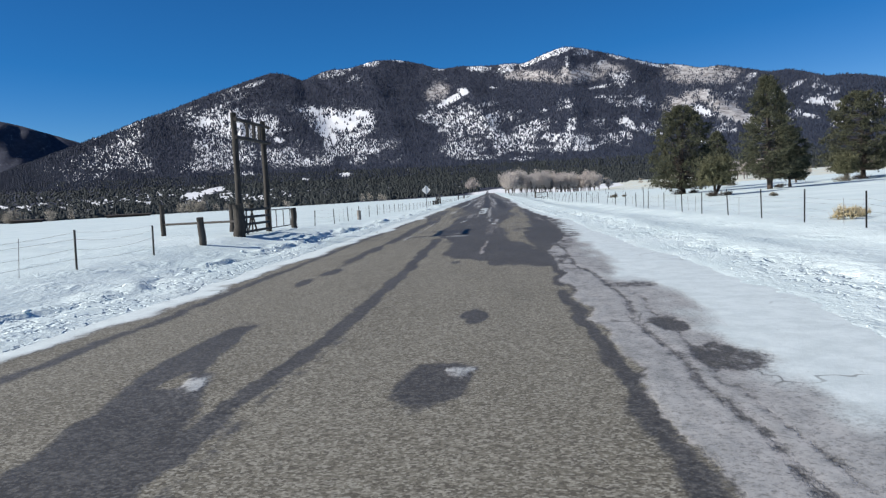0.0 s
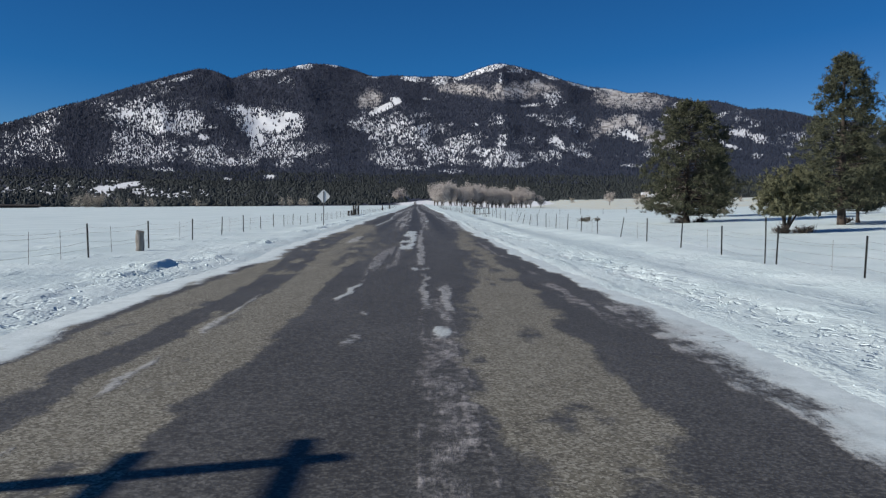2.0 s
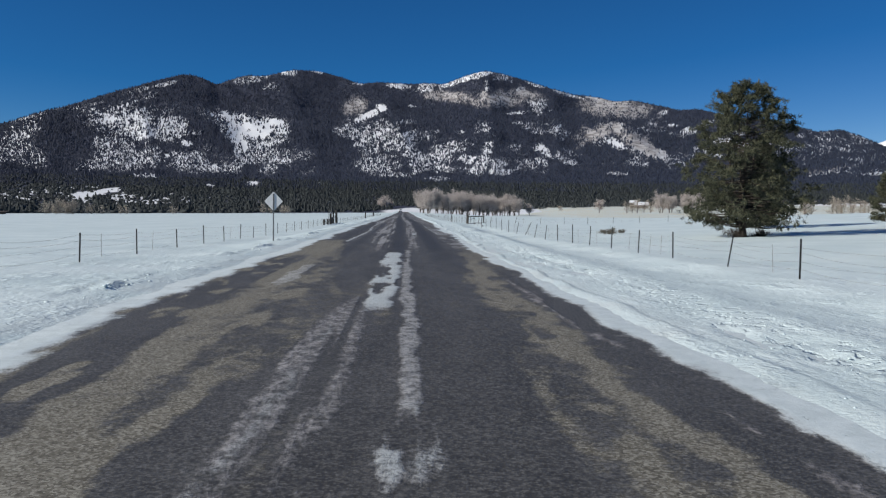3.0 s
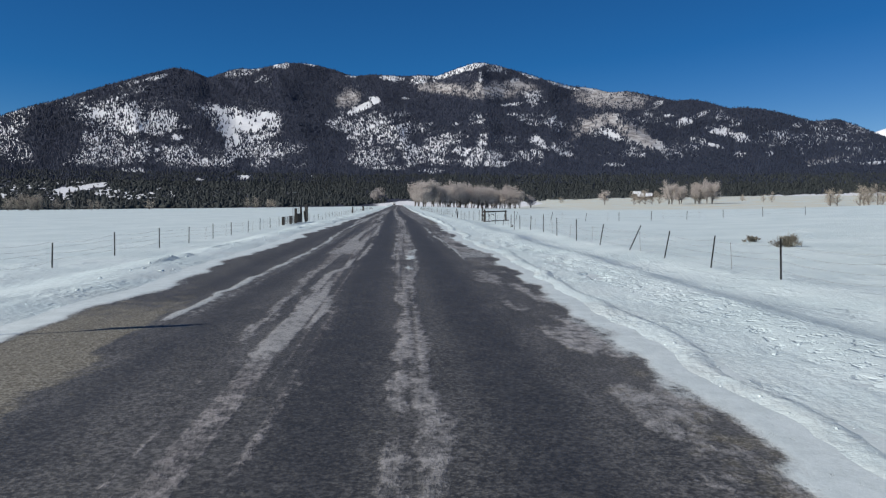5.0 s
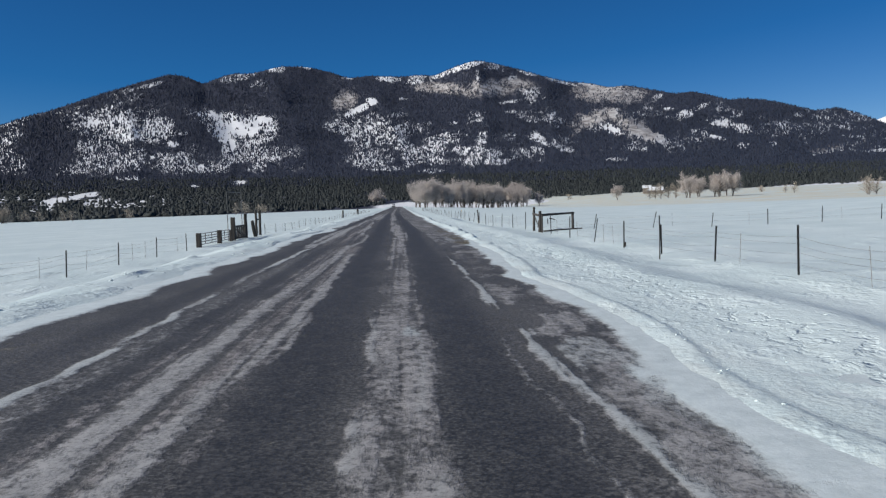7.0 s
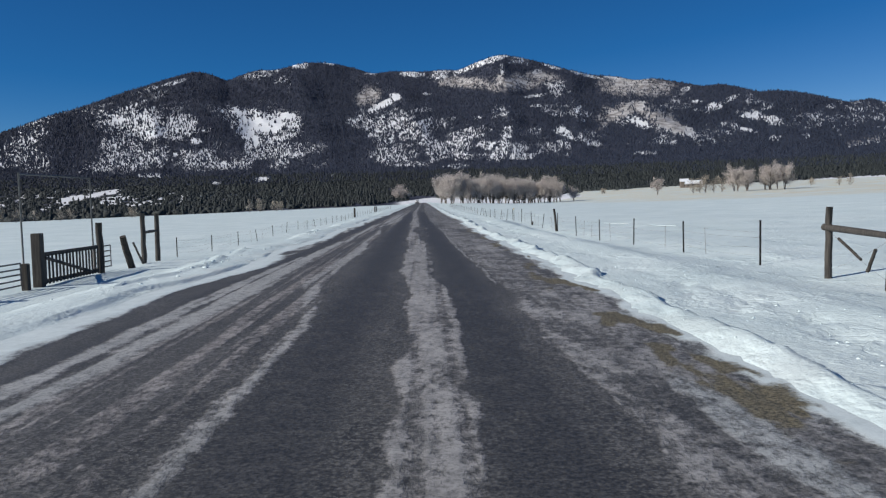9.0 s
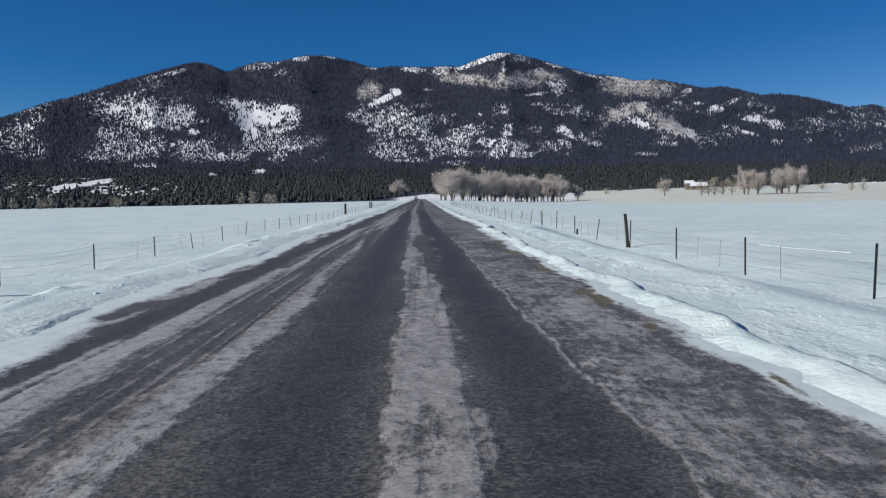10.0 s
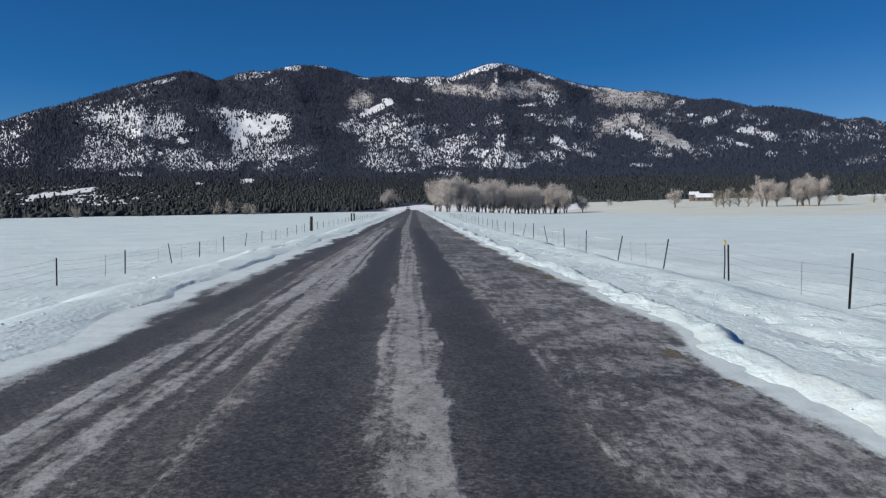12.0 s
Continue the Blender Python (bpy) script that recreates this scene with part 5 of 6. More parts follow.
ranch_gate()
wooden_post(-8.18, 26.55, 1.05, 0.2, "thick weathered stump post at the gateway's foot", seed=4)
wooden_post(-8.2, 34.05, 0.82, 0.13, "squat weathered gate post in the snow", seed=5)
wooden_post(-8.15, 23.0, 0.78, 0.11, "short leaning wooden post beside a rail", (-0.06, -0.06), GREY_WOOD, 6)
wooden_post(-12.7, 31.5, 1.22, 0.1, "slim dark wooden corner post in snow", seed=7)
wooden_post(-10.3, 32.6, 1.12, 0.15, "wooden post behind the ranch gate", seed=8)
board_gate(-8.12, 26.95, 30.15, 0.92, 4, "grey wooden board gate under the tall gateway")
pipe_gate(-8.3, 30.55, 33.85, 0.72, 2, 4, "light pipe gate beside the tall gateway")


def pole_rail(points, r, label, seed):
    bm = bmesh.new()
    base = Vector(points[0])
    timber(bm, (0, 0, 0), Vector(points[1]) - base, r, seed)
    ob = part("pole_rail", bm, OLD_WOOD)
    ob.location = base
    return tagged(ob, label, "rail")


pole_rail([(-12.6, 31.4, z_at(-12.7, 31.5) + 0.44), (-8.36, 26.65, z_at(-8.2, 26.55) + 0.5)], 0.04, "thin horizontal pole rail nailed to posts", 11)

bm = bmesh.new()
for sy in (-1, 1):
    tube(bm, [(0.04 * sy, -0.72 * sy, -0.05), (0.04 * sy, 0.08 * sy, 1.0)], 0.035, 6)
tube(bm, [(0, 0, -0.1), (0, 0, 0.95)], 0.03, 6)
brace = part("cross_brace", bm, OLD_WOOD)
brace.location = (-8.5, 29.1, z_at(-8.5, 29.1))
tagged(brace, "leaning wooden braces behind the ranch gate", "brace")

# the old gate further on
GX = -10.15
wooden_post(GX, 145.2, 0.74, 0.12, "squat square wooden post in snow", square=True, seed=12)
wooden_post(GX, 150.2, 0.76, 0.12, "squat square wooden post by the wire", square=True, seed=13)
wooden_post(GX, 153.45, 0.70, 0.09, "squat square wooden post close to the gate post", square=True, seed=25)
pipe_gate(GX - 0.05, 145.4, 150.0, 0.62, 5, 4, "low pipe panel between square wooden posts")
pipe_gate(GX - 0.05, 150.4, 153.3, 0.62, 5, 3, "low pipe panel beside the gate post")
wooden_post(GX, 154.2, 1.45, 0.125, "massive dark square gate post", square=True, seed=14)
wooden_post(GX, 158.5, 1.62, 0.12, "tall dark wooden gate post", seed=15)
picket_gate(GX, 154.4, 158.3, 0.84, "weathered picket gate hung between dark posts")


def wire_portal():
    y0, y1 = 153.9, 158.6
    g = empty("pipe_portal", GX - 0.25, y0, z_at(GX, y0), "thin pipe arch rising over the picket gate", "gateway")
    for y in (0.0, y1 - y0):
        bm = bmesh.new()
        tube(bm, [(0, y, -0.3), (0, y, 3.08)], 0.025, 6)
        part("pipe_post", bm, PIPE, g)
    bm = bmesh.new()
    tube(bm, [(0, 0, 3.04), (0, y1 - y0, 3.06)], 0.025, 6)
    part("cross_pipe", bm, PIPE, g)


wire_portal()
wooden_post(GX + 0.3, 160.5, 1.12, 0.125, "leaning cracked wooden post propped in snow", (-0.1, -0.42), OLD_WOOD, 16)
wooden_post(GX + 0.08, 162.3, 0.82, 0.04, "thin wooden pole leaning against brace posts", (-0.05, -1.0), GREY_WOOD, 17)
pipe_gate(GX - 0.3, 158.65, 160.2, 0.75, 5, 3, "short pipe panel beside the gate post")


def h_brace(x, y0, y1, height, label, x1=None, beam=0.62):
    x1 = x if x1 is None else x1
    z = min(z_at(x, y0), z_at(x1, y1))
    g = empty("brace_posts", x, y0, z, label, "brace posts")
    for k, (dx, dy) in enumerate(((0, 0), (x1 - x, y1 - y0))):
        bm = bmesh.new()
        timber(bm, (dx, dy, -0.4), (dx, dy + 0.03, height - 0.03 * k), 0.1, 40 + k)
        part("post", bm, GREY_WOOD, g)
    bm = bmesh.new()
    timber(bm, (0, 0, height * beam), (x1 - x, y1 - y0, height * beam + 0.02), 0.055, 44)
    part("crossbar", bm, GREY_WOOD, g)
    return g


h_brace(GX + 0.02, 162.6, 164.2, 1.88, "pair of grey wooden brace posts with a crossbar")
wooden_post(-10.5, 262, 1.45, 0.16, "lone dark wooden post along the fence", seed=18)
wooden_post(-10.6, 318, 1.3, 0.14, "dark wooden fence post far along the road", seed=19)
wooden_post(-10.6, 324, 1.3, 0.14, "dark wooden fence post far along the road", seed=20)
wooden_post(-8.35, 51.9, 0.58, 0.13, "short grey stump post by the wire fence", (0.03, 0.02), PALE_WOOD, 21)
wooden_post(7.46, 176.7, 1.22, 0.065, "crooked dark wooden fence post", (-0.10, 0.0), OLD_WOOD, 22)
wooden_post(7.4, 186.3, 0.26, 0.05, "broken stub of a wooden post", (0.1, 0.1), OLD_WOOD, 23)
wooden_post(8.05, 129.9, 0.16, 0.05, "broken stub of a wooden post", (0.1, 0.1), OLD_WOOD, 24)

# brace posts and pole beam of the pasture gate
def pasture_gate():
    px, py = 7.58, 146.5
    z = z_at(px, py)
    g = empty("pasture_gateway", px, py, z, "weathered log gateway with a pole beam into the pasture", "gateway")
    for k, (dx, dy, h, r) in enumerate(((0, 0, 1.30, 0.068), (-0.03, -2.1, 1.10, 0.085), (2.12, 0.0, 1.0, 0.08))):
        bm = bmesh.new()
        timber(bm, (dx, dy, -0.4), (dx + 0.02, dy, h), r, 50 + k)
        part("post", bm, GREY_WOOD, g)
    bm = bmesh.new()
    timber(bm, (0.01, -2.5, -0.2), (0.04, -2.45, 0.96), 0.045, 53)
    part("slim_post", bm, GREY_WOOD, g)
    bm = bmesh.new()
    timber(bm, (0.0, 0.12, 0.93), (-0.03, -2.2, 0.86), 0.06, 55)
    part("short_beam", bm, GREY_WOOD, g)
    bm = bmesh.new()
    timber(bm, (-0.08, -2.12, 0.88), (2.2, 0.05, 0.94), 0.062, 56)
    part("beam", bm, GREY_WOOD, g)
    for k, (a, b, r) in enumerate((((0.02, -0.35, 0.74), (0.0, -1.15, 0.42), 0.026), ((0.0, -1.35, 0.24), (0.0, -1.6, 0.62), 0.03), ((0.6, -1.5, 0.70), (0.95, -1.1, 0.62), 0.03), ((0.45, -1.75, 0.42), (0.45, -1.75, 0.70), 0.025))):
        bm = bmesh.new()
        timber(bm, a, b, r, 60 + k)
        part("stick", bm, OLD_WOOD, g)
    bm = bmesh.new()
    for a, b in (((0, -0.2, 0.8), (0, -1.9, 0.15)), ((0, -1.9, 0.75), (0, -0.2, 0.2)), ((0.1, -1.9, 0.5), (2.0, -0.1, 0.6)), ((0.2, -1.8, 0.2), (1.2, -0.9, 0.75))):
        wire_between(bm, [a, b], 0.04)
    part("brace_wire", bm, WIRE, g)
    return g


def fallen_pole(x, y, length, turn, label, seed):
    """A dark pole lying half sunk in the snow."""
    bm = bmesh.new()
    timber(bm, (-length / 2, 0, 0.0), (length / 2, 0, 0.05), 0.035, seed)
    ob = part("fallen_pole", bm, OLD_WOOD)
    ob.location, ob.rotation_euler = (x, y, z_at(x, y) + 0.02), (0, 0, turn)
    return tagged(ob, label, "pole")


fallen_pole(8.3, 144.6, 1.3, 0.5, "dark fallen pole lying in snow by the gateway", 71)
fallen_pole(9.0, 144.3, 1.6, 0.2, "dark fallen pole lying in snow by the gateway", 72)
pasture_gate()


def road_sign():
    x, y = -6.3, 80.6
    z = z_at(x, y)
    g = empty("road_sign", x, y, z, "grey metal back of a diamond road sign on a post", "road sign")
    bm = bmesh.new()
    box(bm, (-0.028, -0.03, -0.4), (0.028, 0.0, 2.18), 0.004)
    part("post", bm, PIPE, g)
    bm = bmesh.new()
    r = 0.45
    ring = [bm.verts.new((px * r * 0.96 + 0.0, 0.004, 1.83 + pz * r)) for px, pz in ((0.06, 0.94), (0.94, 0.06), (0.94, -0.06), (0.06, -0.94), (-0.06, -0.94), (-0.94, -0.06), (-0.94, 0.06), (-0.06, 0.94))]
    f = bm.faces.new(ring)
    out = bmesh.ops.extrude_face_region(bm, geom=[f])
    for v in out["geom"]:
        if isinstance(v, bmesh.types.BMVert):
            v.co.y += 0.004
    bmesh.ops.recalc_face_normals(bm, faces=bm.faces[:])
    part("panel", bm, SIGN_BACK, g, "bare aluminium diamond panel")
    for k in (-0.2, 0.2):
        bm = bmesh.new()
        tube(bm, [(0, -0.036, 1.83 + k), (0, -0.03, 1.83 + k)], 0.012, 6)
        part("bolt", bm, PIPE, g)


road_sign()


# ---------------------------------------------------------------- trees
def tufts(centres, length, width, count, rng, up=0.35):
    """Blades of needles round each centre: arrays of vertices and triangles."""
    n = len(centres)
    d = rng.normal(0, 1, (n, count, 3)) + np.array([0, 0, up])
    d /= np.linalg.norm(d, axis=-1, keepdims=True)
    side = np.cross(d, rng.normal(0, 1, (n, count, 3)))
    side /= np.linalg.norm(side, axis=-1, keepdims=True)
    L = length * rng.uniform(0.6, 1.25, (n, count, 1))
    root = centres[:, None] + rng.normal(0, length * 0.16, (n, count, 3))
    a, b, c = root - side * width, root + side * width, root + d * L
    V = np.stack([a, b, c], 2).reshape(-1, 3)
    return V, np.arange(len(V)).reshape(-1, 3)


def tuft_part(name, centres, length, width, count, mat, parent, seed, up=0.35):
    V, F = tufts(np.array(centres), length, width, count, np.random.default_rng(seed), up)
    ob = new(name, raw_mesh(name, V, F, mat))
    ob.parent = parent
    return ob


def pine(x, y, height, spread_, low, label, seed, stems=1, dome=0.0):
    """A ponderosa pine: trunk, limbs and a dense crown of needle tufts."""
    rng = random.Random(seed)
    g = empty("pine_tree", x, y, z_at(x, y), label, "tree", "pines in the pasture")
    wood, tips = bmesh.new(), []

    def reach_at(u):
        at = (low, low + 0.06, 0.25, 0.45, 0.6, 0.75, 0.85, 0.92, 1.0)
        slim = np.interp(u, at, (0.55, 0.9, 1.0, 0.90, 0.74, 0.56, 0.42, 0.27, 0.06))
        broad = np.interp(u, at, (0.75, 1.0, 1.0, 0.98, 0.92, 0.80, 0.66, 0.50, 0.16))
        return spread_ * (slim + (broad - slim) * dome)

    for s in range(stems):
        off = Vector((rng.uniform(-1, 1), rng.uniform(-1, 1), 0)) * (0.0 if s == 0 else 0.35)
        lean = Vector((rng.uniform(-1, 1), rng.uniform(-1, 1), 0)) * (0.015 if s == 0 else 0.20)
        h = height * (0.97 if s == 0 else rng.uniform(0.6, 0.85))
        pts = [off + lean * h * k / 8 + Vector((rng.uniform(-1, 1), rng.uniform(-1, 1), 0)) * 0.05 + Vector((0, 0, h * k / 8 - 0.15)) for k in range(9)]
        r0 = 0.026 * height / math.sqrt(stems)
        tube(wood, pts, [r0 * (1 - 0.9 * k / 8) + 0.012 for k in range(9)], 8)
    # limbs that end in flattened clumps of needle tufts
    clumps = int((9.5 + 3 * dome) * height * spread_ ** 0.6)
    for i in range(clumps):
        u = low + (0.985 - low) * ((i + rng.random()) / clumps) ** 1.12
        a = i * 2.4 + rng.uniform(-0.6, 0.6)
        r = reach_at(u) * (0.25 + 0.75 * rng.random() ** 0.5) * rng.uniform(0.82, 1.12)
        way = Vector((math.cos(a), math.sin(a), 0))
        sway = Vector((0.02 * height * math.sin(9 * u + seed), 0, 0)) * u
        root, end = Vector((0, 0, height * (u - 0.03))) + sway, way * r + Vector((0, 0, height * u + r * (0.22 * u - 0.10))) + sway
        tube(wood, [root, root.lerp(end, 0.55) - Vector((0, 0, 0.05 * r)), end], [0.045 * (1.05 - u) + 0.010, 0.022 * (1.05 - u) + 0.007, 0.005], 4, False)
        size = (0.36 + 0.36 * rng.random()) * (height / 10) * (1.2 - 0.55 * u)
        for k in range(17):
            tips.append((end.x + rng.gauss(0, 0.58 * size), end.y + rng.gauss(0, 0.58 * size), end.z + rng.gauss(0.05, 0.26 * size)))
    part("trunk", wood, BARK, g)
    tuft_part("crown", tips, 0.26, 0.021, 14, PINE_NEEDLES, g, seed)
    return g


def juniper(x, y, height, spread_, label, seed):
    """A round, many-stemmed juniper."""
    rng = random.Random(seed)
    g = empty("juniper_tree", x, y, z_at(x, y), label, "tree", "junipers in the pasture")
    wood, tips = bmesh.new(), []
    for s in range(9):
        a = s * 0.7 + rng.uniform(-0.2, 0.2)
        way = Vector((math.cos(a), math.sin(a), 0))
        out = spread_ * rng.uniform(0.35, 0.85)
        h = height * rng.uniform(0.65, 0.97)
        pts = [way * out * (q ** 1.3) * 0.8 + Vector((rng.gauss(0, 0.05), rng.gauss(0, 0.05), h * q - 0.1)) for q in (0, 0.25, 0.5, 0.75, 0.95)]
        tube(wood, pts, [0.075, 0.055, 0.04, 0.025, 0.01], 6)
        for j in range(130):
            q = 0.30 + 0.70 * rng.random()
            c = way * out * (q ** 1.3) * 0.8 + Vector((0, 0, h * q))
            r = spread_ * 0.36 * (1.25 - 0.7 * q)
            c += Vector((rng.gauss(0, r * 0.8), rng.gauss(0, r * 0.8), rng.gauss(0, 0.22)))
            if c.z > height * 0.26:
                tips.append(c)
    part("trunk", wood, BARK, g)
    tuft_part("crown", [tuple(c) for c in tips], 0.21, 0.02, 24, JUNIPER_LEAVES, g, seed, 0.9)
    return g


pine(21.1, 93.4, 9.5, 3.7, 0.09, "broad dark green pine with several trunks in snow", 101, 5, 0.9)
pine(24.9, 76.5, 10.0, 2.75, 0.12, "tall dark green pine in the snowy pasture", 102)
pine(28.0, 80.5, 5.6, 2.0, 0.16, "smaller pine standing behind a tall one", 103, 2, 0.6)
pine(29.3, 110, 7.2, 2.4, 0.14, "dark pine half hidden behind another", 104)
pine(41.5, 96.3, 9.6, 4.0, 0.13, "broad spreading pine at the pasture's edge", 105, 2, 0.9)
pine(46.0, 88.0, 8.5, 3.0, 0.12, "dark pine among others on the rise", 106, 1, 0.5)
pine(37.0, 104.0, 4.4, 1.5, 0.1, "young pine on the snowy rise", 107, 1, 0.4)
juniper(18.1, 68.6, 3.4, 2.1, "olive green many-stemmed juniper in snow", 111)
juniper(38.0, 92.0, 3.0, 1.7, "rounded olive juniper bush in snow", 112)


def bare_tree_meshes(height, seed, mat, low=0.32, wide=0.42, limbs=9, fine=620, stems=(1, 2, 2, 3), splay=0.065):
    """Trunk and twig-crown meshes of a leafless cottonwood."""
    rng = random.Random(seed)
    wood = bmesh.new()
    ends = []
    for s in range(rng.choice(stems)):
        lean = Vector((rng.uniform(-1, 1), rng.uniform(-1, 1), 0)) * splay * height
        top = lean + Vector((0, 0, height * rng.uniform(0.6, 0.75)))
        tube(wood, [(0.2 * s, 0.1 * s, -0.3), top * 0.5, top], [0.042 * height / len(stems), 0.03 * height / len(stems), 0.007 * height], 6)
        for k in range(limbs):
            q = low + (1 - low) * k / limbs
            a = rng.uniform(0, 6.28)
            p = top * q
            e = p + Vector((math.cos(a), math.sin(a), 0)) * height * wide * rng.uniform(0.4, 0.9) * (1.1 - 0.5 * q) + Vector((0, 0, height * rng.uniform(0.12, 0.34)))
            tube(wood, [p, p.lerp(e, 0.5) + Vector((0, 0, 0.03 * height)), e], [0.009 * height, 0.006 * height, 0.003 * height], 4, False)
            ends += [p.lerp(e, 0.55), e]
    r = np.random.default_rng(seed)
    base = np.array([tuple(e) for e in ends])[r.integers(0, len(ends), fine)] + r.normal(0, 0.055 * height, (fine, 3))
    d = r.normal(0, 1, (fine, 3)) + np.array([0, 0, 0.9])
    d /= np.linalg.norm(d, axis=1, keepdims=True)
    tip = base + d * height * r.uniform(0.06, 0.15, (fine, 1))
    side = np.cross(d, r.normal(0, 1, (fine, 3)))
    side = side / np.linalg.norm(side, axis=1, keepdims=True) * 0.0042 * height
    other = np.cross(d, side)
    V = np.stack([base - side, base + side, base + other, tip], 1).reshape(-1, 3)
    i = np.arange(fine)[:, None] * 4
    F = np.concatenate([i + np.array([0, 1, 3]), i + np.array([1, 2, 3]), i + np.array([2, 0, 3])])
    keep_z = V[:, 2] > 0.05 * height
    V[~keep_z, 2] = 0.05 * height
    return mesh_of("trunk", wood, PALE_BARK), raw_mesh("crown", V, F, mat)


GROVE = [bare_tree_meshes(13, 200 + k, TWIGS, 0.3, 0.40, 8, 3000, (3, 4, 5), 0.2) for k in range(5)]
WILLOW = [bare_tree_meshes(5, 220 + k, PALE_TWIGS, 0.02, 0.5, 14, 700) for k in range(3)]


def bare_tree(kind, x, y, scale, label, name="cottonwood_tree", group="bare cottonwood grove", turn=0.0):
    g = empty(name, x, y, z_at(x, y) - 0.1, label, "tree", group)
    g.scale, g.rotation_euler = (scale, scale, scale), (0, 0, turn)
    under("trunk", kind[0], g, Matrix())
    under("crown", kind[1], g, Matrix())
    return g


rng = random.Random(77)
for k in range(52):
    u = k / 51
    x = 9 + 58 * u + rng.uniform(-2, 2)
    y = 508 + 60 * u + rng.uniform(-26, 26)
    bare_tree(rng.choice(GROVE), x, y, rng.uniform(0.78, 1.04), "leafless tan cottonwood in a grove by the road", turn=rng.uniform(0, 6))
for k in range(2):
    bare_tree(rng.choice(GROVE), 70 + 4 * k + rng.uniform(-1, 1), 578 + rng.uniform(-6, 6), rng.uniform(0.8, 0.95), "leafless grey cottonwood at the grove's end", turn=rng.uniform(0, 6))
bare_tree(GROVE[1], -19, 790, 1.15, "round leafless tree beside the road's far end", turn=1)
bare_tree(GROVE[2], -15, 800, 1.0, "round leafless tree beside the road's far end", turn=2)
bare_tree(GROVE[3], -22, 810, 1.0, "round leafless tree beside the road's far end", turn=4)
bare_tree(GROVE[0], 78, 560, 0.62, "small leafless tree in the snowy field", turn=3)
bare_tree(GROVE[2], 125, 574, 0.72, "leafless tree standing alone in snow", turn=5)
for k in range(9):
    bare_tree(rng.choice(GROVE), 155 + 29 * k / 8 + rng.uniform(-2, 2), 549 + rng.uniform(-8, 8), rng.uniform(0.75, 1.05), "broad leafless tree near the white-roofed house", group="trees by the house", turn=rng.uniform(0, 6))
for k in range(5):
    bare_tree(rng.choice(WILLOW), 137 + 15 * k / 4 + rng.uniform(-1, 1), 553 + rng.uniform(-5, 5), rng.uniform(1.4, 1.8), "yellowish leafless willow near the house", "willow_bush", "willows by the house", rng.uniform(0, 6))
for k in range(14):
    bare_tree(rng.choice(WILLOW), 186 + 44 * k / 13 + rng.uniform(-3, 3), 425 + rng.uniform(-16, 16), rng.uniform(1.2, 1.9), "pale leafless willow in a thicket above the field", "willow_bush", "willow thicket", rng.uniform(0, 6))
for az_, r_, n_, sc in ((-23.6, 392, 12, 1.35), (-21.5, 390, 3, 1.0), (-33.6, 380, 4, 1.2), (-37.0, 376, 9, 1.3), (-19.9, 400, 2, 0.9), (-16.6, 410, 2, 0.9), (-9.4, 470, 4, 1.3), (-8.3, 480, 2, 0.9), (11, 640, 2, 0.9), (24.5, 560, 2, 1.2), (22.8, 600, 2, 1.0)):
    for k in range(n_):
        a = radians(az_ + rng.uniform(-0.9, 0.9) * (1 if n_ > 2 else 0.3))
        bare_tree(rng.choice(WILLOW), r_ * math.sin(a), 76 + r_ * math.cos(a) + rng.uniform(-6, 6), sc * rng.uniform(0.8, 1.1), "tan leafless willow at the edge of the field", "willow_bush", "willows at the field's edge", rng.uniform(0, 6))


def low_bush(x, y, size, label, mat, seed, up=0.9, name="sagebrush"):
    r = np.random.default_rng(seed)
    n = 40
    c = np.stack([r.normal(0, size * 0.42, n), r.normal(0, size * 0.42, n), np.abs(r.normal(0.12, size * 0.18, n))], 1)
    V, F = tufts(c, size * 0.5, 0.012, 16, r, up)
    V[:, 2] = np.maximum(V[:, 2], -0.05)
    ob = new(name, raw_mesh(name, V, F, mat))
    ob.location = (x, y, z_at(x, y))
    return tagged(ob, label, "shrub")


low_bush(14.8, 102, 0.5, "grey-brown sagebrush poking out of snow", SAGE, 301)
low_bush(15.3, 106.5, 0.28, "small sagebrush poking out of snow", SAGE, 302)
low_bush(16.5, 105.5, 0.3, "small sagebrush poking out of snow", SAGE, 303)
low_bush(18.3, 55.5, 0.24, "grey sagebrush in the snowy pasture", SAGE, 304)
low_bush(10.6, 25.8, 0.42, "golden dry grass clump before the pasture fence", DRY_GRASS, 305, 1.6, "grass_clump")
low_bush(11.3, 26.6, 0.34, "golden dry grass clump before the pasture fence", DRY_GRASS, 306, 1.6, "grass_clump")
for bx, by, bs, k in ((20.4, 92.9, 0.8, 320), (22.2, 93.2, 0.6, 321), (17.6, 68.0, 0.5, 322), (18.7, 68.1, 0.45, 323), (40.6, 95.0, 0.8, 324), (27.0, 80.0, 0.45, 325)):
    low_bush(bx, by, bs, "dark leafless shrub at the foot of a tree", DARK_TWIGS, k, 1.2, "bare_shrub")
low_bush(36.0, 88.0, 0.9, "grey-brown sagebrush on the snowy rise", SAGE, 307)
low_bush(33.0, 118.0, 1.1, "grey-brown sagebrush on the snowy rise", SAGE, 308)


# ---------------------------------------------------------------- buildings and a vehicle, far off
WALL_PAINT = plain_material("tan_siding", (0.17, 0.14, 0.115), 0.7, 0, 0.15, 2.0)
DARK_GLASS = plain_material("dark_window", (0.03, 0.035, 0.04), 0.15, 0, 0.1)
ROOF_SNOW = plain_material("roof_snow", (0.8, 0.82, 0.85), 0.6, 0, 0.05, 1.0)


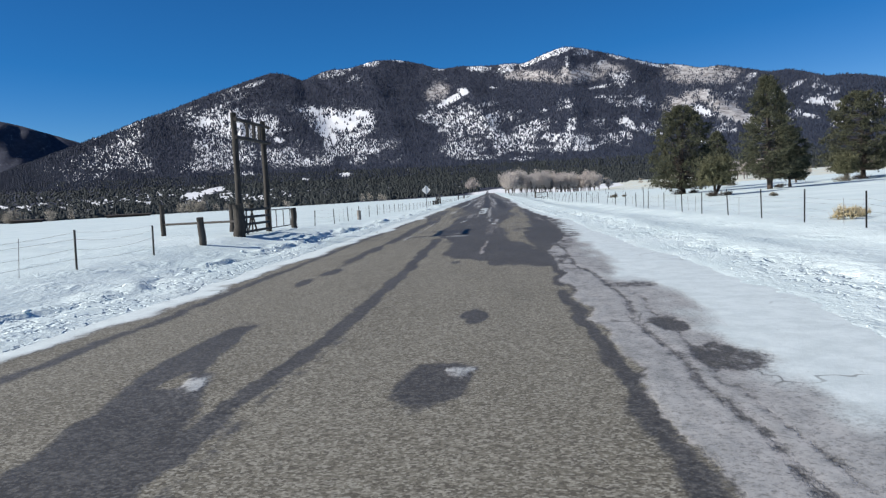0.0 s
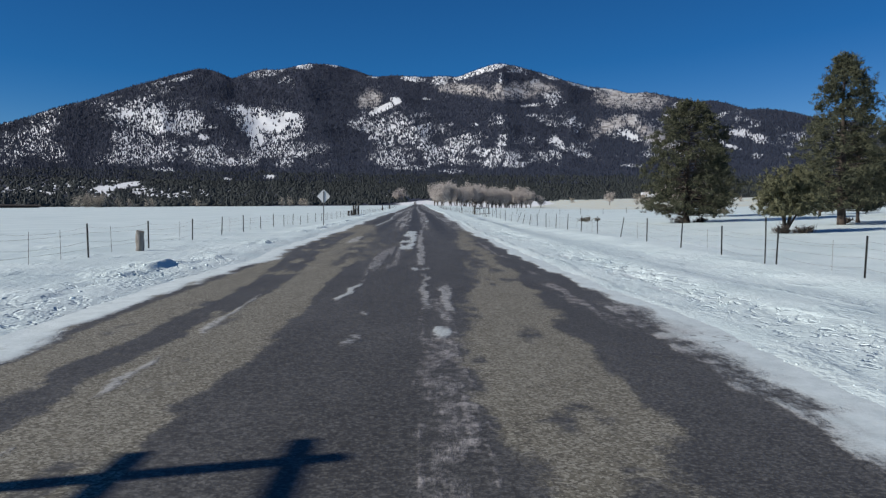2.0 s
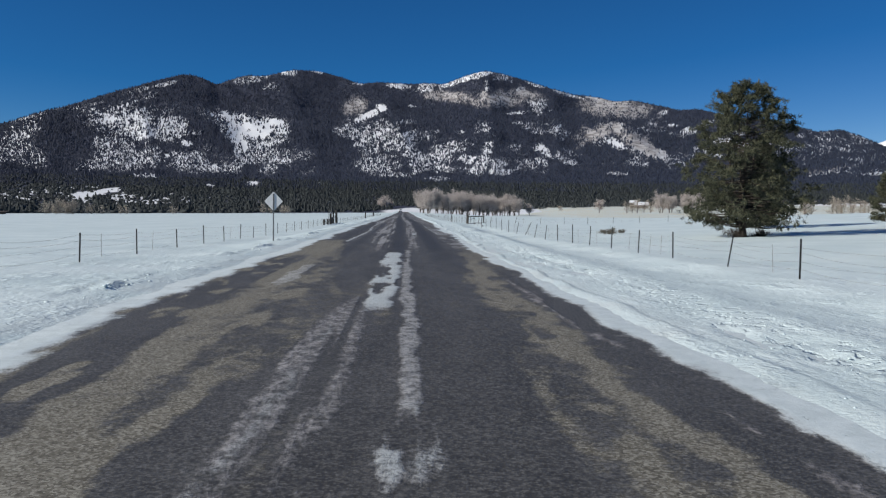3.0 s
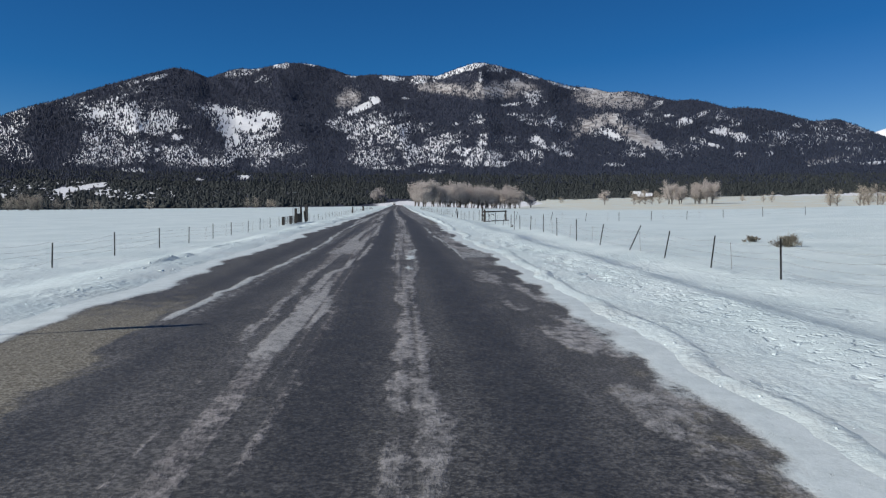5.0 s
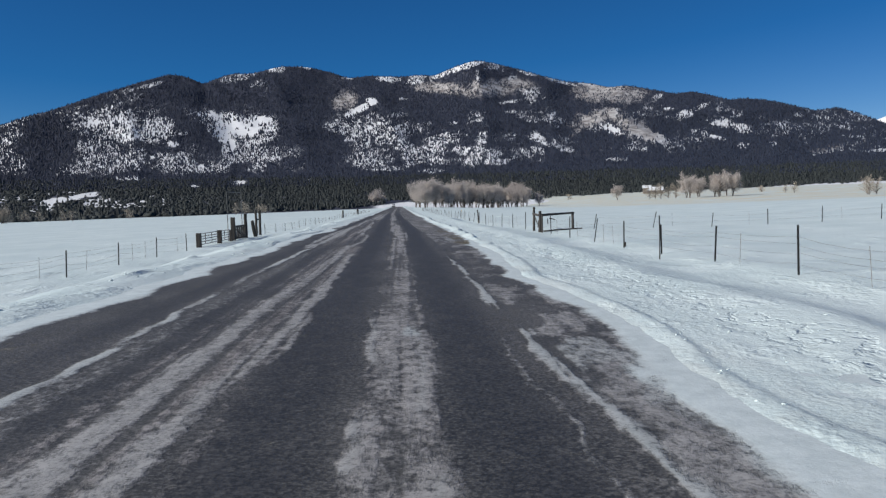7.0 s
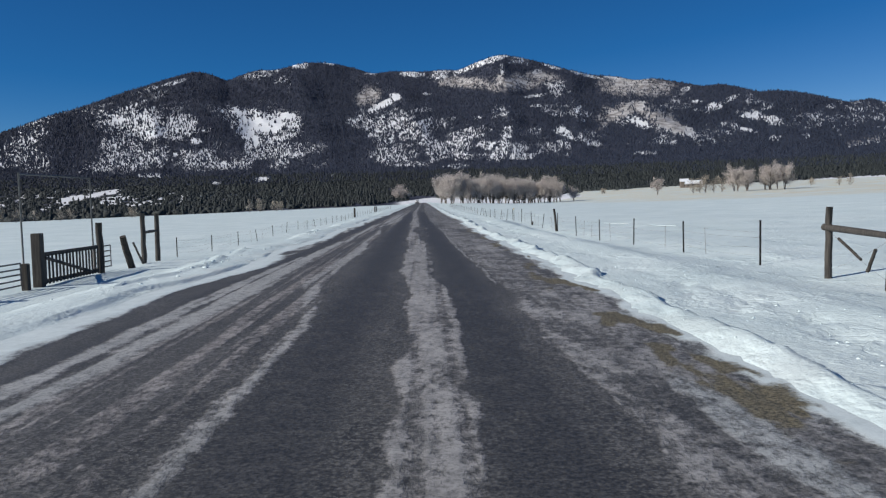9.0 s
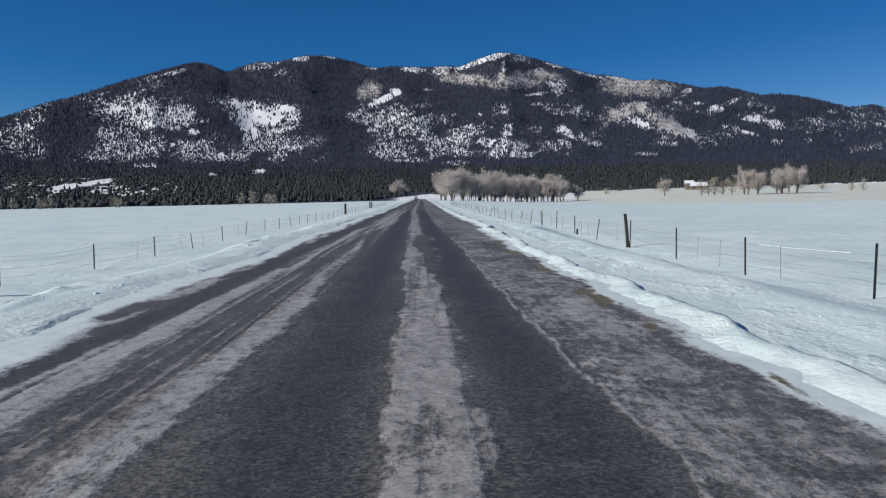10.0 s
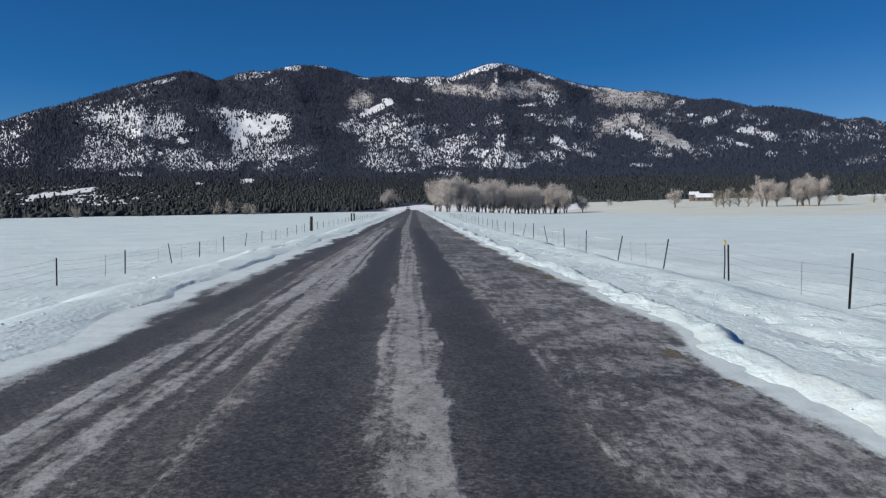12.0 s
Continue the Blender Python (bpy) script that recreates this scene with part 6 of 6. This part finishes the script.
def gable_house(name, x, y, w, d, h, roof_h, turn, label, openings=2, paint=WALL_PAINT, thick=0.25, roofing=ROOF_SNOW):
    g = empty(name, x, y, z_at(x, y), label, "house")
    g.rotation_euler = (0, 0, turn)
    bm = bmesh.new()
    box(bm, (-w / 2, -d / 2, -0.5), (w / 2, d / 2, h))
    part("wall", bm, paint, g)
    for s in (-1, 1):
        bm = bmesh.new()
        vs = [bm.verts.new(p) for p in ((-w / 2 - 0.5, s * (d / 2 + 0.6), h - 0.15), (w / 2 + 0.5, s * (d / 2 + 0.6), h - 0.15), (w / 2 + 0.5, 0, h + roof_h), (-w / 2 - 0.5, 0, h + roof_h))]
        f = bm.faces.new(vs if s < 0 else vs[::-1])
        for v in [e for e in bmesh.ops.extrude_face_region(bm, geom=[f])["geom"] if isinstance(e, bmesh.types.BMVert)]:
            v.co.z += thick
        bmesh.ops.recalc_face_normals(bm, faces=bm.faces[:])
        part("roof", bm, roofing, g, "snow-covered roof slope" if roofing == ROOF_SNOW else "dark board roof slope")
    for k in range(openings):
        u = -w / 2 + w * (k + 0.5) / openings
        bm = bmesh.new()
        box(bm, (u - 0.6, -d / 2 - 0.04, 1.0), (u + 0.6, -d / 2 + 0.04, 2.1))
        part("window", bm, DARK_GLASS, g)
    return g


gable_house("farm_house", 209, 772, 11.5, 8, 2.8, 2.6, radians(-12), "low tan house with a snow-white roof at the wood's edge", 3)
gable_house("farm_house", 205, 782, 6, 8, 4.8, 2.0, radians(-12), "taller tan house standing behind a white-roofed one", 1)
gable_house("barn", -214, 372, 13, 6, 1.3, 0.25, radians(28), "low brown shed standing far across the snowy field", 0, BARK, 0.1, BARK)
gable_house("barn", -176, 395, 20, 6, 1.2, 0.25, radians(24), "long low brown shed at the edge of a snowy field", 0, BARK, 0.1, BARK)


def pickup(x, y):
    """A pickup seen from the front, standing on the far lane."""
    paint = plain_material("white_paint", (0.75, 0.76, 0.77), 0.25, 0, 0.03)
    black = plain_material("black_trim", (0.02, 0.02, 0.022), 0.5)
    lamp = plain_material("clear_headlight", (0.7, 0.7, 0.68), 0.15)
    g = empty("pickup_truck", x, y, 0.03, "white pickup truck on the oncoming lane far ahead", "vehicle")
    bm = bmesh.new()
    box(bm, (-0.95, 0, 0.42), (0.95, 5.4, 1.08), 0.09)
    part("body", bm, paint, g)
    bm = bmesh.new()
    box(bm, (-0.85, 1.4, 1.06), (0.85, 3.3, 1.82), 0.14)
    for v in bm.verts:
        if v.co.z > 1.5 and v.co.y < 2:
            v.co.y += 0.45
    part("cab", bm, paint, g)
    bm = bmesh.new()
    vs = [bm.verts.new(p) for p in ((-0.72, 1.44, 1.16), (0.72, 1.44, 1.16), (0.66, 1.80, 1.70), (-0.66, 1.80, 1.70))]
    f = bm.faces.new(vs)
    for v in [e for e in bmesh.ops.extrude_face_region(bm, geom=[f])["geom"] if isinstance(e, bmesh.types.BMVert)]:
        v.co.y -= 0.03
    part("windscreen", bm, DARK_GLASS, g)
    bm = bmesh.new()
    box(bm, (-0.6, -0.03, 0.62), (0.6, 0.02, 0.95), 0.01)
    part("grille", bm, black, g)
    bm = bmesh.new()
    box(bm, (-0.96, -0.12, 0.36), (0.96, 0.06, 0.56), 0.03)
    part("bumper", bm, black, g)
    for s in (-1, 1):
        bm = bmesh.new()
        box(bm, (s * 0.78 - 0.14, -0.03, 0.72), (s * 0.78 + 0.14, 0.04, 0.93), 0.02)
        part("headlight", bm, lamp, g)
        for yy in (0.95, 4.3):
            bm = bmesh.new()
            tube(bm, [(s * 0.72, yy, 0.38), (s * 0.97, yy, 0.38)], 0.38, 16)
            wheel = part("tyre", bm, black, g)
            bm = bmesh.new()
            tube(bm, [(s * 0.90, yy, 0.38), (s * 0.985, yy, 0.38)], 0.2, 12)
            part("rim", bm, PIPE, wheel)


pickup(-2.7, 545)

# ---------------------------------------------------------------- broken snow beside the road
def snow_clods(name, label, side, count, centre, width, sizes, seed):
    """Broken lumps of ploughed snow."""
    r = np.random.default_rng(seed)
    y = r.uniform(1, 250, count)
    d = np.abs(r.normal(centre, width, count))
    thin = vnoise(y * 0.33, 1, 51) if side < 0 else vnoise(y * 0.12, 4, 53)
    keep = r.uniform(0, 1, count) < (smooth(0.25, 0.65, thin) + 0.15) * (1 - (0.6 if side < 0 else 0.0) * smooth(45, 85, y))
    y, d = y[keep], d[keep]
    x = np.where(side < 0, left_edge(y) - d, right_edge(y) + d)
    z = land(x, y)
    n = len(y)
    s = sizes[0] + (sizes[1] - sizes[0]) * r.uniform(0, 1, n) ** 2.6
    size = np.stack([s, s, s * r.uniform(0.35, 0.75, n)], 1)
    return blobs(name, np.stack([x, y, z], 1), size, 0.2, SNOW, label, "snow", r, (0.8, 1.7))


snow_clods("snow_clods", "broken crusty snow clods along the ploughed ridge", -1, 1500, 1.2, 0.3, (0.012, 0.065), 401)
snow_clods("trampled_snow", "small lumps of trampled snow on the verge", 1, 1500, 1.7, 0.32, (0.01, 0.028), 402)
snow_clods("ridge_crumbs", "crumbs of packed snow at the road's edge", 1, 1600, 0.5, 0.22, (0.006, 0.020), 403)
